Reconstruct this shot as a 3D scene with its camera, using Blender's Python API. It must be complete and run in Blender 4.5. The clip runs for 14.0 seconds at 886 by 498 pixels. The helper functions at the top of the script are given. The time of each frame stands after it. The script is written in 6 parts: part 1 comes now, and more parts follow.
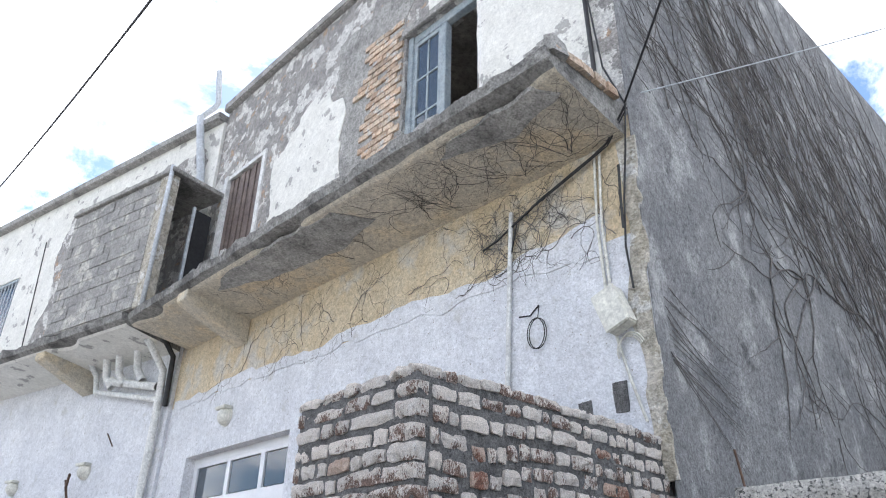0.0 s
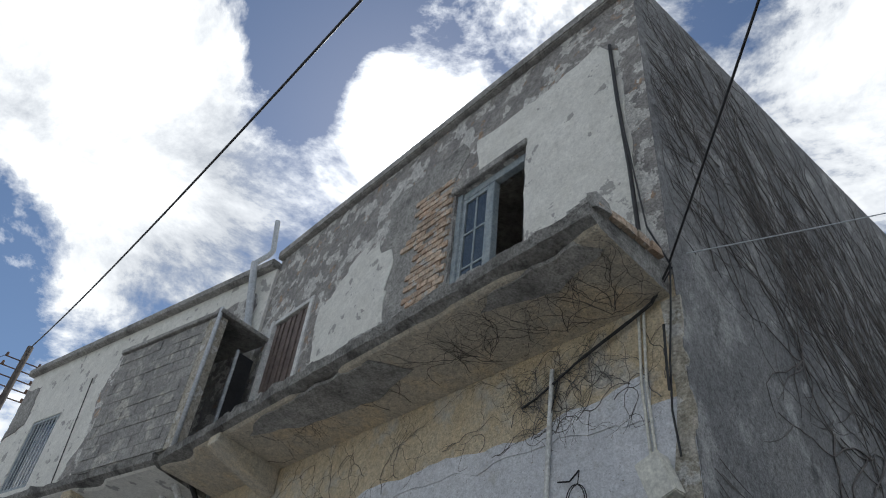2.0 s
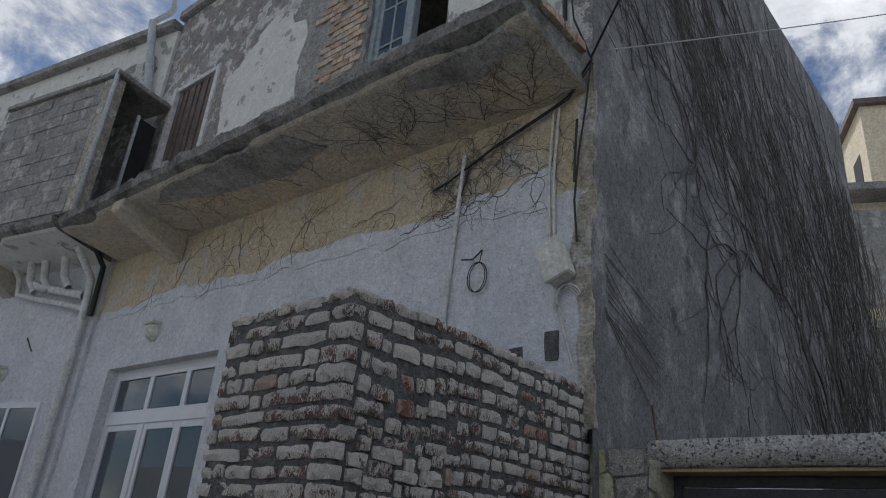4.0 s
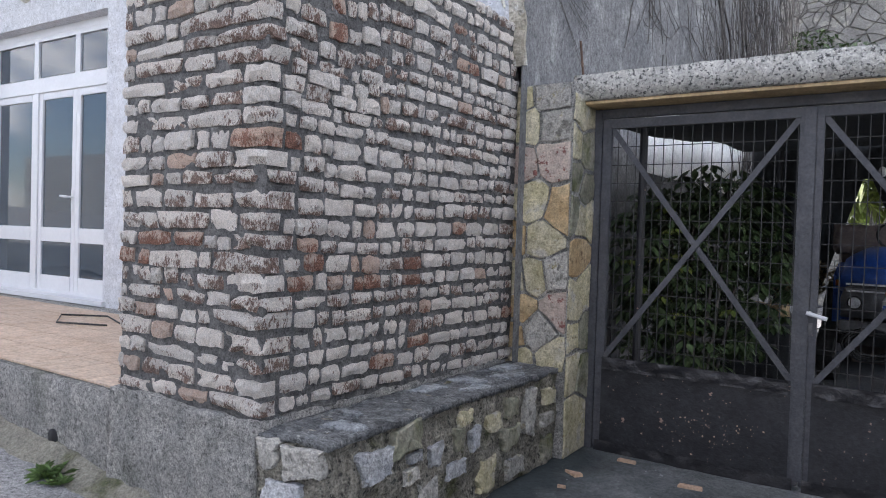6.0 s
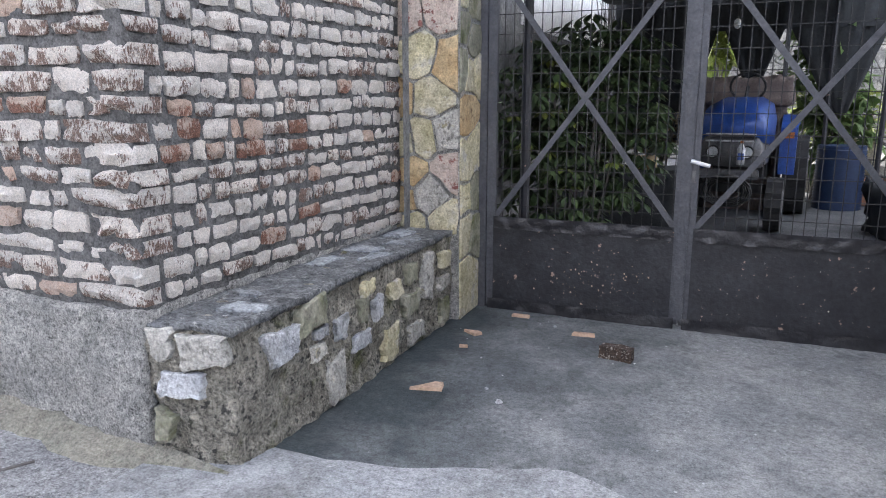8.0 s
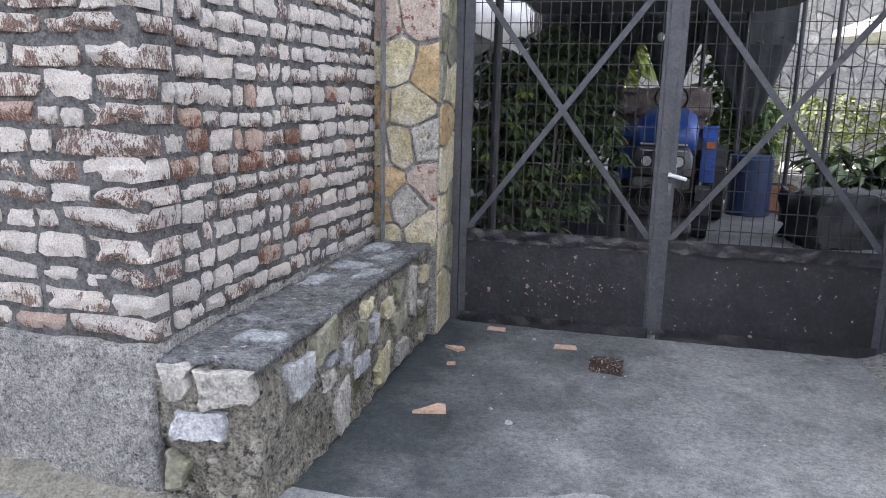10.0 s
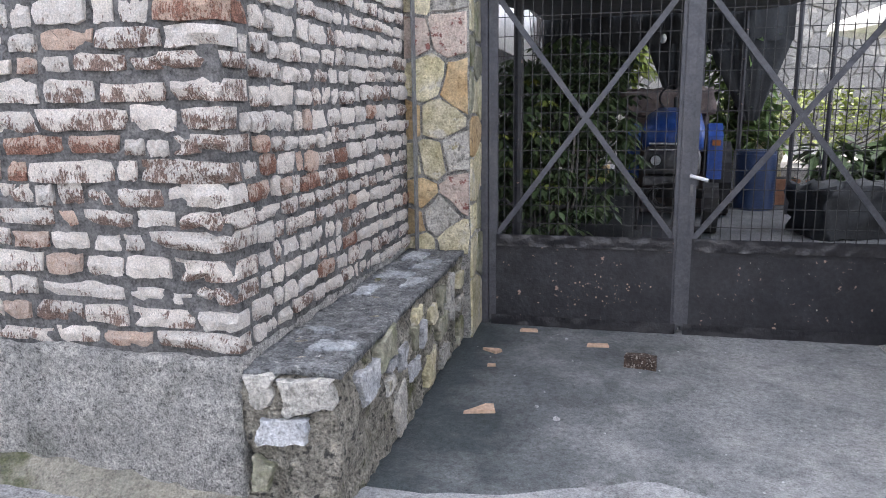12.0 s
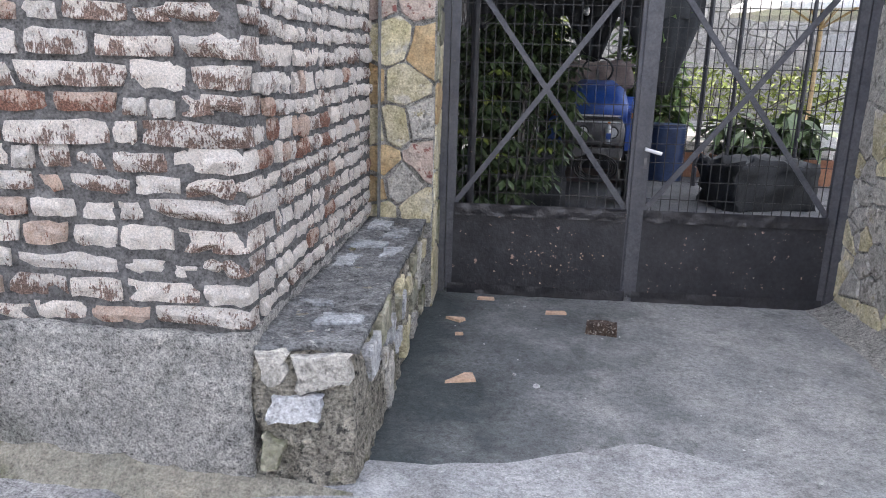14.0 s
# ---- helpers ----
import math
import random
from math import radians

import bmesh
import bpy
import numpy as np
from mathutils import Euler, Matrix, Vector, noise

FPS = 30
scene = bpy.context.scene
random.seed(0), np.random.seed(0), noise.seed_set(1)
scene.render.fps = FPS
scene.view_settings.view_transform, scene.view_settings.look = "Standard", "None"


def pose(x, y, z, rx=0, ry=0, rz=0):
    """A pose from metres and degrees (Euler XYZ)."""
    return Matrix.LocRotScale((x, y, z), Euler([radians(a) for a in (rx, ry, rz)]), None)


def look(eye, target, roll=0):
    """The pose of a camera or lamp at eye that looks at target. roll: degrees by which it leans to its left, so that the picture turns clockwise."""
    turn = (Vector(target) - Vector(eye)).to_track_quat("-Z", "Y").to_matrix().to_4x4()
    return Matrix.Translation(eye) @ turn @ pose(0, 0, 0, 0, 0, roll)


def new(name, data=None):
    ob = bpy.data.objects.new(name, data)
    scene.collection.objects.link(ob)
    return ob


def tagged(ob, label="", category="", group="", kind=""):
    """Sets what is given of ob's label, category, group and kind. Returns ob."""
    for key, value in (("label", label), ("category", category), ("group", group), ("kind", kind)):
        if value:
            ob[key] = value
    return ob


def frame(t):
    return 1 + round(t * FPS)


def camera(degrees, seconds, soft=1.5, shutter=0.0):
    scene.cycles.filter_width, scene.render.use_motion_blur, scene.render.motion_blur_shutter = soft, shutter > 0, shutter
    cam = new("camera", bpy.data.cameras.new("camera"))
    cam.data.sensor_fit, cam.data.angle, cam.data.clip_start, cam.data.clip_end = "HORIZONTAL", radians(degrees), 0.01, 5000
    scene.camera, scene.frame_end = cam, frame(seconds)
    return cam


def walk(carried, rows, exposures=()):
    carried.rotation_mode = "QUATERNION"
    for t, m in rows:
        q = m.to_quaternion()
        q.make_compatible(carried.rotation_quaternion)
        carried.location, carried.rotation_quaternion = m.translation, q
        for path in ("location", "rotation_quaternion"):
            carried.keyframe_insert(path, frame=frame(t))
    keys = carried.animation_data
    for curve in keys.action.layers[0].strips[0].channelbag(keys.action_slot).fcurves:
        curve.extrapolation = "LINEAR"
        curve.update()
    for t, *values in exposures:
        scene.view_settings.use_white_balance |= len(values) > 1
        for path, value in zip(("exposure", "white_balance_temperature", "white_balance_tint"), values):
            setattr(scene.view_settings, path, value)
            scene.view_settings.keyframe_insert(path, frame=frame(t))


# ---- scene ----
cam = camera(64.2, 14.0, soft=1.05)
PATH = [
    (0, (2.545, -2.111, 1.799), (1.216, -0.93, 2.716), 1.1),
    (0.5, (2.575, -2.14, 1.79), (1.243, -1.109, 2.869), 3.8),
    (1, (2.536, -2.056, 1.773), (1.245, -1.103, 2.967), 5.8),
    (1.5, (2.545, -2.051, 1.8), (1.283, -1.129, 3.048), 6.6),
    (2, (2.523, -1.997, 1.791), (1.277, -1.095, 3.069), 7.1),
    (4.5, (2.472, -2.121, 1.688), (1.26, -0.639, 2.265), 5.3),
    (5, (2.411, -2.165, 1.629), (1.284, -0.556, 2.003), 4.5),
    (5.5, (2.351, -2.151, 1.562), (1.226, -0.505, 1.725), 4.1),
    (6, (2.285, -2.04, 1.461), (1.165, -0.384, 1.414), 1.8),
    (6.5, (2.221, -1.888, 1.42), (1.141, -0.226, 1.152), 1.3),
    (7, (2.119, -1.872, 1.395), (1.248, -0.111, 1.023), 2.1),
    (7.5, (2.002, -1.918, 1.393), (1.24, -0.112, 0.995), 0.7),
    (8, (2.008, -1.928, 1.409), (1.256, -0.12, 0.999), 0.0),
    (10.5, (1.348, -1.992, 1.47), (0.913, -0.082, 1.066), 1.5),
    (11, (1.311, -2.049, 1.497), (0.869, -0.142, 1.087), 1.6),
    (11.5, (1.294, -2.124, 1.513), (0.837, -0.22, 1.107), 0.7),
    (12, (1.274, -2.176, 1.51), (0.815, -0.27, 1.115), -0.8),
    (12.5, (1.171, -2.124, 1.5), (0.744, -0.208, 1.117), -0.9),
    (13, (1.026, -2.012, 1.488), (0.69, -0.087, 1.065), -0.5),
    (13.5, (0.916, -2.069, 1.501), (0.602, -0.145, 1.054), 0.4),
    (14, (0.82, -2.209, 1.524), (0.668, -0.276, 1.034), 1.6),
]
# Exposure: the phone's meter closes down on the sky, then opens again on the wall.
walk(cam, [(t, look(eye, target, roll)) for t, eye, target, roll in PATH],
     exposures=[(0, 1.2, 6300, 13), (0.5, 0.7, 6300, 13), (1, 0.3, 6300, 12), (1.5, -0.05, 6300, 10), (2, -0.4, 6300, 9), (2.2, -0.45, 6300, 9), (4.3, -0.7, 6200, 13), (4.5, -0.3, 6200, 14), (5, 0.55, 6250, 16), (5.5, 1.0, 6300, 16), (6, 1.2, 6300, 16), (6.5, 1.45, 6350, 16), (8, 1.9, 6350, 16), (14, 1.9, 6450, 17)])

# ---- world and sun ----
SUN = Vector((-0.572, 0.333, 0.75)).normalized()
world = bpy.data.worlds.new("sky")
scene.world = world
world.use_nodes = True
wn, wl = world.node_tree.nodes, world.node_tree.links
wn.clear()
w_out = wn.new("ShaderNodeOutputWorld")
w_bg = wn.new("ShaderNodeBackground")
w_sky = wn.new("ShaderNodeTexSky")
w_sky.sky_type, w_sky.sun_disc = "NISHITA", False
w_sky.sun_elevation = math.asin(SUN.z)
w_sky.sun_rotation = math.atan2(SUN.x, SUN.y)
w_sky.dust_density = 0.2
w_sky.ozone_density = 3.0
w_co = wn.new("ShaderNodeTexCoord")
w_map = wn.new("ShaderNodeMapping")
w_map.inputs["Scale"].default_value = (1.0, 1.0, 1.6)
w_map.inputs["Location"].default_value = (0.75, 0.4, 0.2)
w_noise = wn.new("ShaderNodeTexNoise")
w_noise.inputs["Scale"].default_value = 3.6
w_noise.inputs["Detail"].default_value = 9
w_noise.inputs["Roughness"].default_value = 0.66
w_noise.inputs["Distortion"].default_value = 0.25


def sky_math(op, a, b):
    q = wn.new("ShaderNodeMath")
    q.operation = op
    for k, v in ((0, a), (1, b)):
        if isinstance(v, float):
            q.inputs[k].default_value = v
        else:
            wl.new(v, q.inputs[k])
    return q.outputs[0]


def sky_lobe(direction, spread, weight):
    """One at the given direction, nothing beyond the spread (degrees), times the weight."""
    d = wn.new("ShaderNodeVectorMath")
    d.operation = "DOT_PRODUCT"
    wl.new(w_co.outputs["Generated"], d.inputs[0])
    d.inputs[1].default_value = Vector(direction).normalized()
    r = wn.new("ShaderNodeMapRange")
    r.interpolation_type = "SMOOTHSTEP"
    r.inputs["From Min"].default_value, r.inputs["From Max"].default_value = math.cos(radians(spread)), 1.0
    r.inputs["To Max"].default_value = weight
    wl.new(d.outputs["Value"], r.inputs["Value"])
    return r.outputs["Result"]


# Cloud banks over the roof and the street, with blue gaps between them
w_cloud = w_noise.outputs["Fac"]
for direction, spread, weight in (((-0.72, -0.05, 0.70), 13, 0.16), ((-0.76, 0.10, 0.62), 15, 0.17), (SUN, 9, 0.16), ((-0.18, 0.66, 0.73), 24, 0.12),
                                  ((-0.63, 0.17, 0.77), 6, -0.14), ((-0.86, -0.06, 0.50), 8, -0.17), ((-0.55, 0.14, 0.85), 8, -0.14), ((-0.92, -0.02, 0.4), 7, -0.15)):
    w_cloud = sky_math("ADD", w_cloud, sky_lobe(direction, spread, weight))
w_ramp = wn.new("ShaderNodeValToRGB")
w_ramp.color_ramp.elements[0].position, w_ramp.color_ramp.elements[1].position = 0.455, 0.57
w_tone = wn.new("ShaderNodeValToRGB")
w_tone.color_ramp.elements[0].position, w_tone.color_ramp.elements[1].position = 0.36, 0.62
w_tone.color_ramp.elements[0].color = (6.5, 6.9, 7.6, 1)
w_tone.color_ramp.elements[1].color = (18.5, 18.5, 18.2, 1)
w_mix = wn.new("ShaderNodeMixRGB")
wl.new(w_co.outputs["Generated"], w_map.inputs["Vector"])
wl.new(w_map.outputs["Vector"], w_noise.inputs["Vector"])
wl.new(w_cloud, w_ramp.inputs["Fac"])
wl.new(w_noise.outputs["Fac"], w_tone.inputs["Fac"])
wl.new(w_ramp.outputs["Color"], w_mix.inputs["Fac"])
wl.new(w_sky.outputs["Color"], w_mix.inputs["Color1"])
# The veil round the sun
w_veil = wn.new("ShaderNodeMixRGB")
w_veil.blend_type = "ADD"
w_veil.inputs["Fac"].default_value = 1.0
wl.new(w_tone.outputs["Color"], w_veil.inputs["Color1"])
wl.new(sky_math("ADD", sky_lobe(SUN, 6, 40.0), sky_lobe(SUN, 16, 6.0)), w_veil.inputs["Color2"])
wl.new(w_veil.outputs["Color"], w_mix.inputs["Color2"])
wl.new(w_mix.outputs["Color"], w_bg.inputs["Color"])
w_bg.inputs["Strength"].default_value = 0.1
wl.new(w_bg.outputs["Background"], w_out.inputs["Surface"])
sun_data = bpy.data.lights.new("sun", "SUN")
sun_data.energy, sun_data.angle, sun_data.color = 3.6, radians(0.53), (1.0, 0.95, 0.87)
sun = new("sun", sun_data)
sun.matrix_world = look(SUN * 60, (0, 0, 0))

# ---- materials ----


def surface(name, c1, c2, scale=6.0, rough=0.85, bump=0.4, fine=60.0, metal=0.0, stain=None, stain_scale=1.3, stain_at=(0.55, 0.68),
            vary=0.0, spots=None, spot_scale=25.0, spot_at=(0.62, 0.68), stretch=(1, 1, 1), bump_distance=0.01, grain=0.35):
    """Two mottled tones with grain, optional stains, spots and a change of tone from piece to piece."""
    m = bpy.data.materials.new(name)
    m.use_nodes = True
    n, l = m.node_tree.nodes, m.node_tree.links
    b = n["Principled BSDF"]
    b.inputs["Roughness"].default_value, b.inputs["Metallic"].default_value = rough, metal
    co = n.new("ShaderNodeNewGeometry")
    mp = n.new("ShaderNodeMapping")
    mp.inputs["Scale"].default_value = stretch
    l.new(co.outputs["Position"], mp.inputs["Vector"])

    def noisy(s, detail=6, rough_=0.6):
        t = n.new("ShaderNodeTexNoise")
        t.inputs["Scale"].default_value, t.inputs["Detail"].default_value, t.inputs["Roughness"].default_value = s, detail, rough_
        l.new(mp.outputs["Vector"], t.inputs["Vector"])
        return t.outputs["Fac"]

    def step(v, lo, hi):
        r = n.new("ShaderNodeMapRange")
        r.inputs["From Min"].default_value, r.inputs["From Max"].default_value = lo, hi
        l.new(v, r.inputs["Value"])
        return r.outputs["Result"]

    def mix(f, a, c):
        x = n.new("ShaderNodeMixRGB")
        l.new(f, x.inputs["Fac"])
        for k, v in (("Color1", a), ("Color2", c)):
            if isinstance(v, tuple):
                x.inputs[k].default_value = (*v, 1)
            else:
                l.new(v, x.inputs[k])
        return x.outputs["Color"]

    big, small = noisy(scale), noisy(fine, 4)
    colour = mix(step(big, 0.36, 0.64), c1, c2)
    if vary:
        oi = n.new("ShaderNodeObjectInfo")
        add = n.new("ShaderNodeMath")
        add.operation = "ADD"
        l.new(oi.outputs["Random"], add.inputs[0])
        l.new(co.outputs["Random Per Island"], add.inputs[1])
        fr = n.new("ShaderNodeMath")
        fr.operation = "FRACT"
        l.new(add.outputs[0], fr.inputs[0])
        hsv = n.new("ShaderNodeHueSaturation")
        l.new(colour, hsv.inputs["Color"])
        r = n.new("ShaderNodeMapRange")
        r.inputs["To Min"].default_value, r.inputs["To Max"].default_value = 1 - vary, 1 + vary
        l.new(fr.outputs[0], r.inputs["Value"])
        l.new(r.outputs["Result"], hsv.inputs["Value"])
        colour = hsv.outputs["Color"]
    if spots:
        colour = mix(step(noisy(spot_scale, 5, 0.65), *spot_at), colour, spots)
    if stain:
        colour = mix(step(noisy(stain_scale, 8, 0.62), *stain_at), colour, stain)
    mid = noisy(fine * 0.3, 5, 0.7)
    both = n.new("ShaderNodeMath")
    l.new(small, both.inputs[0])
    l.new(mid, both.inputs[1])
    sh = n.new("ShaderNodeMapRange")
    sh.inputs["From Min"].default_value, sh.inputs["From Max"].default_value = 0.68, 1.32
    sh.inputs["To Min"].default_value, sh.inputs["To Max"].default_value = 1 - grain, 1 + grain
    l.new(both.outputs[0], sh.inputs["Value"])
    gr = n.new("ShaderNodeMixRGB")
    gr.blend_type = "MULTIPLY"
    gr.inputs["Fac"].default_value = 1.0
    l.new(colour, gr.inputs["Color1"])
    l.new(sh.outputs["Result"], gr.inputs["Color2"])
    l.new(gr.outputs["Color"], b.inputs["Base Color"])
    if bump:
        bp = n.new("ShaderNodeBump")
        bp.inputs["Strength"].default_value, bp.inputs["Distance"].default_value = bump, bump_distance
        ad = n.new("ShaderNodeMath")
        l.new(big, ad.inputs[0])
        l.new(both.outputs[0], ad.inputs[1])
        l.new(ad.outputs[0], bp.inputs["Height"])
        l.new(bp.outputs["Normal"], b.inputs["Normal"])
    return m


def limed(name, lime, beige, clay, bare_at):
    """Brick with a skin of lime: the skin is worn off along the foot and in streaks, down to dark fired clay."""
    m = bpy.data.materials.new(name)
    m.use_nodes = True
    n, l = m.node_tree.nodes, m.node_tree.links
    b = n["Principled BSDF"]
    b.inputs["Roughness"].default_value = 0.92
    geo, loc, oi = n.new("ShaderNodeNewGeometry"), n.new("ShaderNodeAttribute"), n.new("ShaderNodeObjectInfo")
    loc.attribute_name = "local"

    def noisy(scale, detail, stretch=(1, 1, 1)):
        mp = n.new("ShaderNodeMapping")
        mp.inputs["Scale"].default_value = stretch
        l.new(geo.outputs["Position"], mp.inputs["Vector"])
        t = n.new("ShaderNodeTexNoise")
        t.inputs["Scale"].default_value, t.inputs["Detail"].default_value, t.inputs["Roughness"].default_value = scale, detail, 0.65
        l.new(mp.outputs["Vector"], t.inputs["Vector"])
        return t.outputs["Fac"]

    def sums(op, a, c):
        q = n.new("ShaderNodeMath")
        q.operation = op
        for k, v in ((0, a), (1, c)):
            if isinstance(v, float):
                q.inputs[k].default_value = v
            else:
                l.new(v, q.inputs[k])
        return q.outputs[0]

    def ramp(v, lo, hi, to0=0.0, to1=1.0):
        r = n.new("ShaderNodeMapRange")
        for k, x in (("From Min", lo), ("From Max", hi), ("To Min", to0), ("To Max", to1)):
            r.inputs[k].default_value = x
        l.new(v, r.inputs["Value"])
        return r.outputs["Result"]

    def mix(f, a, c, mode="MIX"):
        x = n.new("ShaderNodeMixRGB")
        x.blend_type = mode
        if isinstance(f, float):
            x.inputs["Fac"].default_value = f
        else:
            l.new(f, x.inputs["Fac"])
        for k, v in (("Color1", a), ("Color2", c)):
            if isinstance(v, tuple):
                x.inputs[k].default_value = (*v, 1)
            else:
                l.new(v, x.inputs[k])
        return x.outputs["Color"]

    rand = sums("FRACT", sums("ADD", oi.outputs["Random"], geo.outputs["Random Per Island"]), 0.0)
    rand2 = sums("FRACT", sums("MULTIPLY", rand, 7.3), 0.0)
    sep = n.new("ShaderNodeSeparateXYZ")
    l.new(loc.outputs["Vector"], sep.inputs[0])
    broad, streak, fine, crust = noisy(13, 5), noisy(150, 4, (1, 1, 0.25)), noisy(170, 4), noisy(38, 5)
    skin = mix(ramp(crust, 0.35, 0.65), lime, beige)
    skin = mix(ramp(rand2, 0.35, 1.0, 0.0, 0.75), skin, beige)
    wear = sums("ADD", sums("ADD", broad, sums("MULTIPLY", sums("SUBTRACT", streak, 0.5), 0.9)), sums("ADD", sums("MULTIPLY", sep.outputs["Z"], -0.16), sums("MULTIPLY", sums("SUBTRACT", rand, 0.5), 0.34)))
    bare = ramp(wear, bare_at, bare_at + 0.06)
    colour = mix(bare, skin, mix(ramp(fine, 0.4, 0.6), clay, tuple(c * 1.9 for c in clay)))
    colour = mix(1.0, colour, ramp(fine, 0.3, 0.7, 0.68, 1.36), "MULTIPLY")
    colour = mix(1.0, colour, ramp(rand2, 0.0, 1.0, 0.84, 1.1), "MULTIPLY")
    l.new(colour, b.inputs["Base Color"])
    bp = n.new("ShaderNodeBump")
    bp.inputs["Strength"].default_value, bp.inputs["Distance"].default_value = 1.0, 0.016
    l.new(sums("SUBTRACT", sums("ADD", sums("ADD", crust, fine), streak), sums("MULTIPLY", bare, 0.5)), bp.inputs["Height"])
    l.new(bp.outputs["Normal"], b.inputs["Normal"])
    return m


def damp(m, dark, x0, x1):
    """A dark tide stain that fades out along x with a broken edge."""
    n, l = m.node_tree.nodes, m.node_tree.links
    b = n["Principled BSDF"]
    was = b.inputs["Base Color"].links[0].from_socket
    geo, sep, t = n.new("ShaderNodeNewGeometry"), n.new("ShaderNodeSeparateXYZ"), n.new("ShaderNodeTexNoise")
    t.inputs["Scale"].default_value, t.inputs["Detail"].default_value, t.inputs["Roughness"].default_value = 1.7, 9, 0.62
    l.new(geo.outputs["Position"], sep.inputs[0])
    l.new(geo.outputs["Position"], t.inputs["Vector"])
    add = n.new("ShaderNodeMath")
    add.operation = "MULTIPLY_ADD"
    l.new(t.outputs["Fac"], add.inputs[0])
    add.inputs[1].default_value = 3.4
    l.new(sep.outputs["X"], add.inputs[2])
    r = n.new("ShaderNodeMapRange")
    r.inputs["From Min"].default_value, r.inputs["From Max"].default_value = x0 + 1.7, x1 + 1.7
    r.inputs["To Min"].default_value, r.inputs["To Max"].default_value = 0.97, 0.0
    l.new(add.outputs[0], r.inputs["Value"])
    x = n.new("ShaderNodeMixRGB")
    l.new(r.outputs["Result"], x.inputs["Fac"])
    l.new(was, x.inputs["Color1"])
    y = n.new("ShaderNodeMixRGB")
    y.blend_type = "MULTIPLY"
    y.inputs["Fac"].default_value = 1.0
    y.inputs["Color2"].default_value = (*dark, 1)
    l.new(was, y.inputs["Color1"])
    l.new(y.outputs["Color"], x.inputs["Color2"])
    l.new(x.outputs["Color"], b.inputs["Base Color"])
    return m


def glass(name, tint, rough=0.03):
    m = bpy.data.materials.new(name)
    m.use_nodes = True
    b = m.node_tree.nodes["Principled BSDF"]
    b.inputs["Base Color"].default_value = (*tint, 1)
    b.inputs["Roughness"].default_value = rough
    b.inputs["Transmission Weight"].default_value = 0.6
    b.inputs["IOR"].default_value = 1.5
    return m


